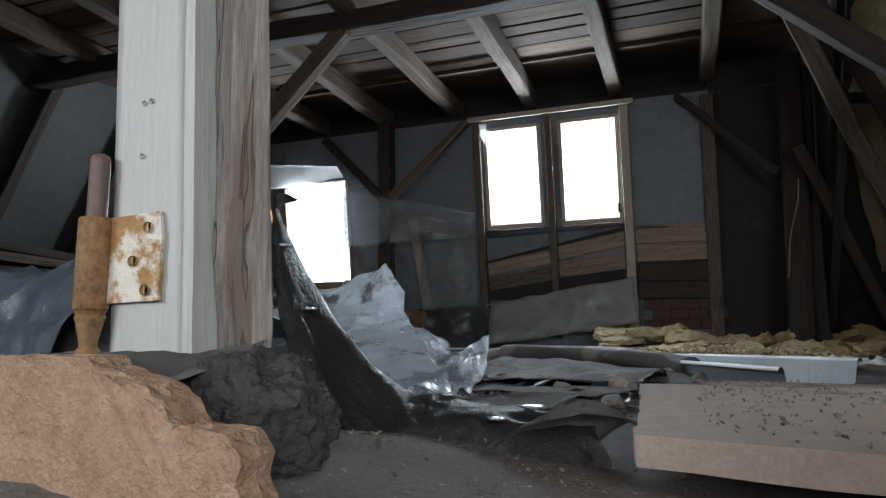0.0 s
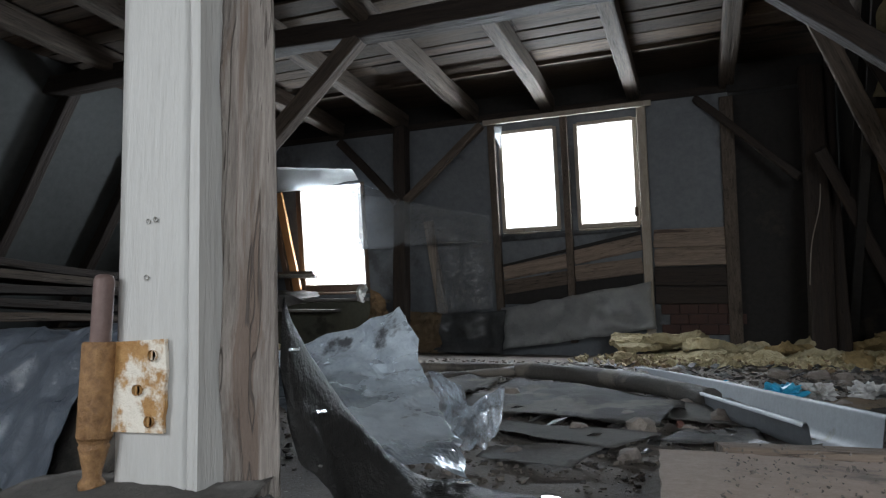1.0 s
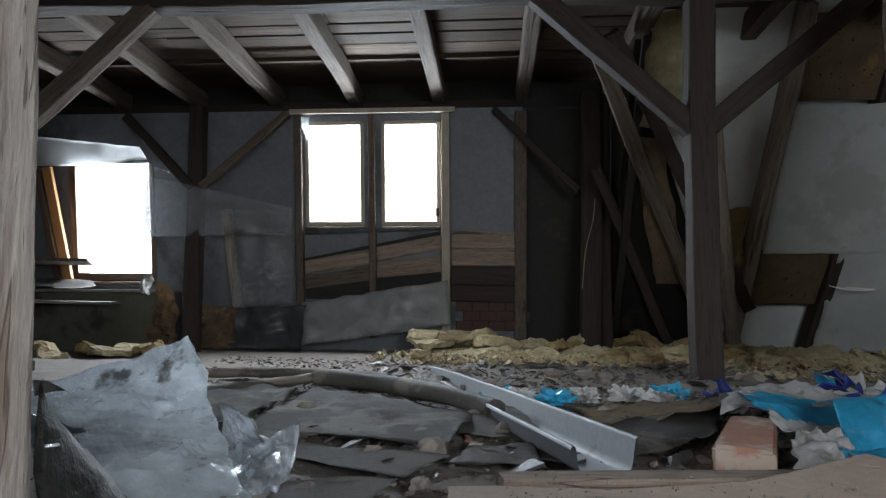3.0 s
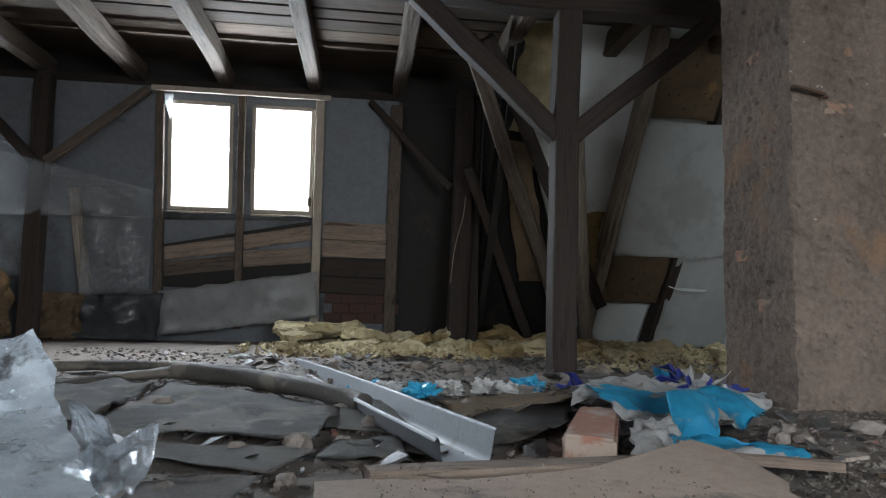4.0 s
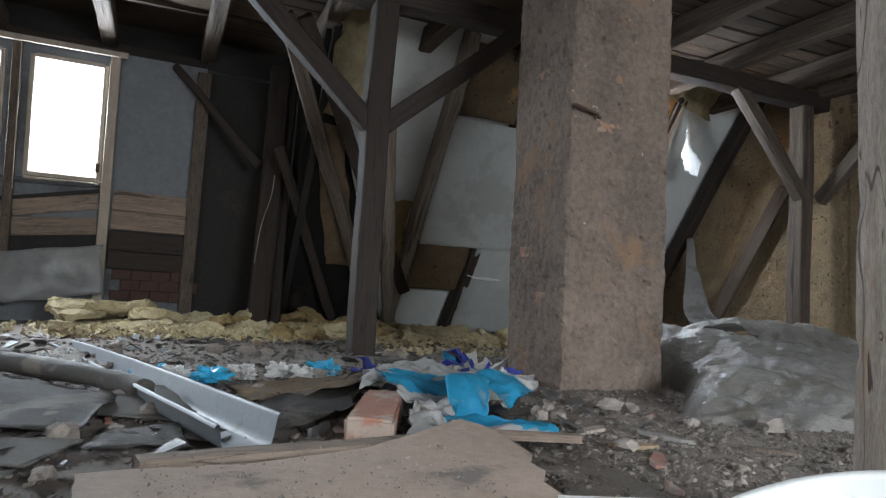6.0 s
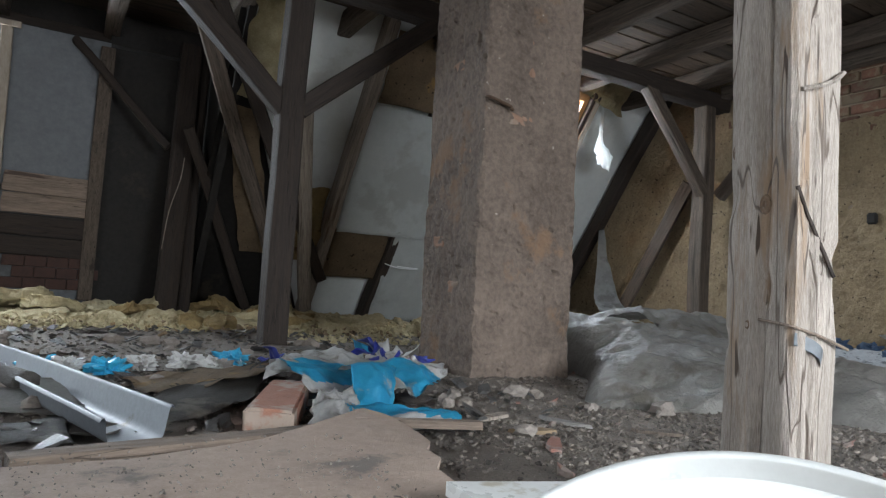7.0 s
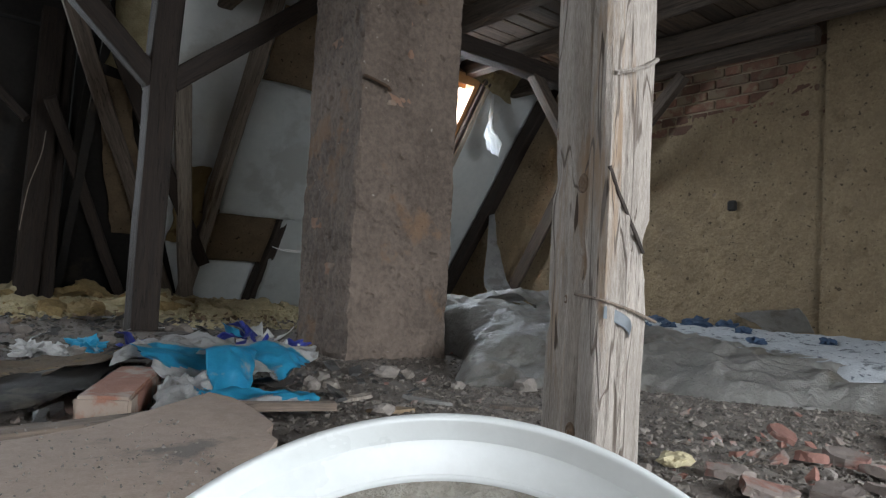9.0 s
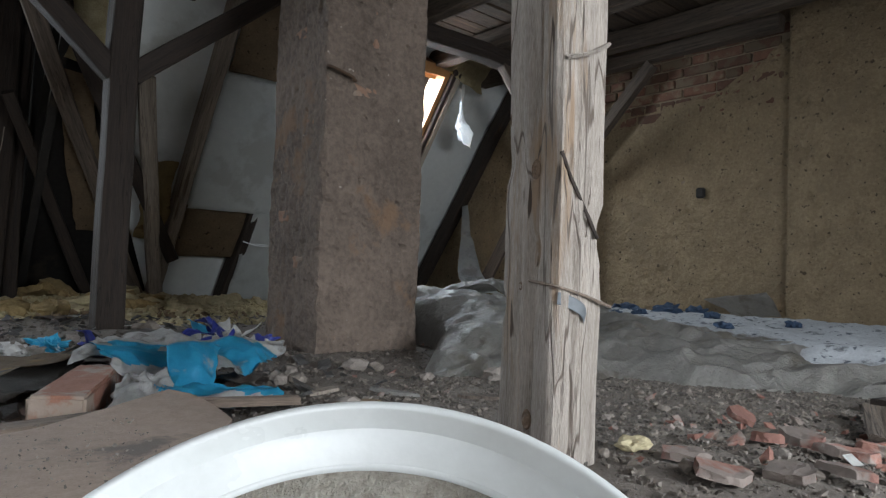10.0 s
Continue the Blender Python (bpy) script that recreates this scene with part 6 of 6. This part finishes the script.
for i in range(nx + 1):
    row = []
    for j in range(ny + 1):
        x, y = -0.75 + 3.7 * i / nx, 4.1 + 1.45 * j / ny
        e = min(1, 5 * min(i / nx, 1 - i / nx, j / ny))
        h = 0.07 * e * (0.4 + 0.6 * abs(noise.noise((x * 2.3, y * 2.3, 7)))) + 0.07 * e * max(0.0, noise.noise((x * 3.1, y * 2.0, 11))) + 0.03 * e * noise.noise((x * 11, y * 11, 2)) + 0.02 * e * noise.noise((x * 28, y * 28, 2)) + 0.014 * e * noise.noise((x * 70, y * 70, 2))
        row.append(bm.verts.new((x, y, floor_z(x, y) - 0.03 + h + 0.06 * e * j / ny)))
    grid.append(row)
for i in range(nx):
    for j in range(ny):
        bm.faces.new((grid[i][j], grid[i + 1][j], grid[i + 1][j + 1], grid[i][j + 1]))
thing("wool_heap", bm, "wool", "heap of shredded yellow mineral wool at the eaves", "insulation", kind="stuff")

def heap_z(x, y):
    e = max(0, min(1, 5 * min((x + 0.75) / 3.7, (2.95 - x) / 3.7, (y - 4.1) / 1.45)))
    return floor_z(x, y) - 0.03 + 0.07 * e * (0.4 + 0.6 * abs(noise.noise((x * 2.3, y * 2.3, 7)))) + 0.06 * e * (y - 4.1) / 1.45


scatter("wool_shreds", "wool", 7000, (-0.6, 2.8, 4.15, 5.2), (0.005, 0.026), "shredded bits of yellow mineral wool", "insulation", 5, heap_z)
scatter("wool_shreds", "wool", 350, (1.2, 2.3, 3.5, 4.3), (0.006, 0.022), "shredded bits of yellow mineral wool", "insulation", 6, lambda x, y: floor_z(x, y))
scatter("rubble_bits", "stone", 420, (-1.2, 1.6, 1.3, 4.3), (0.003, 0.012), "pale crumbs of mortar among the dirt", "rubble", 7, floor_z)
scatter("rubble_bits", "stone", 520, (0.9, 2.2, 0.4, 1.5), (0.0015, 0.007), "pale crumbs of mortar among the dirt", "rubble", 8, floor_z)
scatter("tile_bits", "tile", 60, (0.95, 1.7, 0.40, 0.85), (0.003, 0.014), "red crumbs of broken tile among the dirt", "rubble", 19, floor_z)
scatter("tile_bits", "tile", 45, (-0.5, 2.0, 0.45, 2.6), (0.005, 0.018), "red crumbs of broken tile among the dirt", "rubble", 9, floor_z)
scatter("felt_bits", "felt_black", 420, (-1.3, 1.4, 1.4, 4.3), (0.008, 0.035), "small black scraps of roofing felt", "rubble", 10, lambda x, y: floor_z(x, y) + 0.004, 0.15)
scatter("board_crumbs", "stone", 300, (0.0, 0.5, 0.8, 1.35), (0.001, 0.0032), "pale crumbs strewn on the chipboard", "rubble", 11, lambda x, y: 0.049)
scatter("fine_rubble", "grit", 5000, (0.85, 2.1, 0.38, 1.6), (0.0012, 0.0055), "fine dark rubble strewn over the floor", "rubble", 51, floor_z)
scatter("fine_rubble", "stone", 1500, (0.85, 2.1, 0.38, 1.6), (0.0008, 0.0035), "fine pale rubble strewn over the floor", "rubble", 52, floor_z)
scatter("board_crumbs", "grit", 450, (0.0, 0.5, 0.75, 1.3), (0.0006, 0.002), "dark crumbs strewn on the chipboard", "rubble", 12, lambda x, y: 0.049)

# ---- grit and pebbles, one mesh of stuff ----
def make_grit():
    r = np.random.default_rng(3)
    cube = np.array([[-1, -1, -1], [1, -1, -1], [1, 1, -1], [-1, 1, -1], [-1, -1, 1], [1, -1, 1], [1, 1, 1], [-1, 1, 1]], float)
    quads = [(0, 3, 2, 1), (4, 5, 6, 7), (0, 1, 5, 4), (1, 2, 6, 5), (2, 3, 7, 6), (3, 0, 4, 7)]
    verts, faces = [], []
    n = 34000
    xs = np.concatenate([r.uniform(-1.3, 1.8, n // 2), r.uniform(0.5, 2.4, n // 4), r.uniform(-1.8, 2.4, n - n // 2 - n // 4)])
    ys = np.concatenate([r.uniform(1.2, 3.0, n // 2), r.uniform(0.4, 2.2, n // 4), r.uniform(2.2, 4.6, n - n // 2 - n // 4)])
    size = 0.0016 + 0.0075 * r.random(n) ** 5
    for x, y, s in zip(xs, ys, size):
        if -0.09 < x < 0.67 and 0.68 < y < 1.52:
            continue
        z = floor_z(x, y)
        s *= 1 + 0.2 * max(0, y - 2)
        a = r.uniform(0, 6.3)
        p = cube * r.uniform(0.15, 1.15, (8, 3)) * s * np.array([1.0, 0.8, 0.6])
        q = np.c_[p[:, 0] * math.cos(a) - p[:, 1] * math.sin(a) + x, p[:, 0] * math.sin(a) + p[:, 1] * math.cos(a) + y, p[:, 2] + z + 0.35 * s]
        b = len(verts)
        verts.extend(map(tuple, q))
        faces.extend(tuple(b + k for k in f) for f in quads)
    me = bpy.data.meshes.new("grit")
    me.from_pydata(verts, [], faces)
    me.materials.append(M["grit"])
    return tagged(new("grit", me), "loose grit and pebbles scattered over the floor", "grit", kind="stuff")


make_grit()

# ---- bricks of the gable, last ----
def brick_mesh(length, seed):
    bm = boxed((-0.012, 0, 0), (0.02, length, 0.062), bevel=0.006)
    for v in bm.verts:
        v.co += Vector((0.006 * noise.noise(v.co * 20 + Vector((seed, 0, 0))), 0.003 * noise.noise(v.co * 30 + Vector((0, seed, 0))), 0.003 * noise.noise(v.co * 30)))
    return finish("brick", bm, "brick_gable")


kinds = [brick_mesh(0.235, 1), brick_mesh(0.235, 5), brick_mesh(0.112, 9)]
rb = random.Random(8)
for row in range(7):
    z = 1.50 + row * 0.075
    y = 1.82 + (0.06 if row % 2 else 0.0)
    while y < 3.3:
        k = rb.choice((0, 1, 2, 2) if row % 2 else (0, 0, 1, 2))
        b = new("brick", kinds[k])
        b.parent = gable
        b.location = (4.522 + rb.uniform(-0.006, 0.004), y, z)
        y += (0.112 if k == 2 else 0.235) + 0.012
scatter("wool_tufts", "wool", 600, (-0.8, 2.9, 4.15, 5.1), (0.006, 0.024), "shredded yellow wool tufts over the floor", "insulation", 31, lambda x, y: floor_z(x, y) + 0.02)
scatter("wool_tufts", "wool_brown", 260, (-0.8, 2.9, 3.9, 4.9), (0.006, 0.022), "browned wool tufts over the floor", "insulation", 32, lambda x, y: floor_z(x, y) + 0.02)
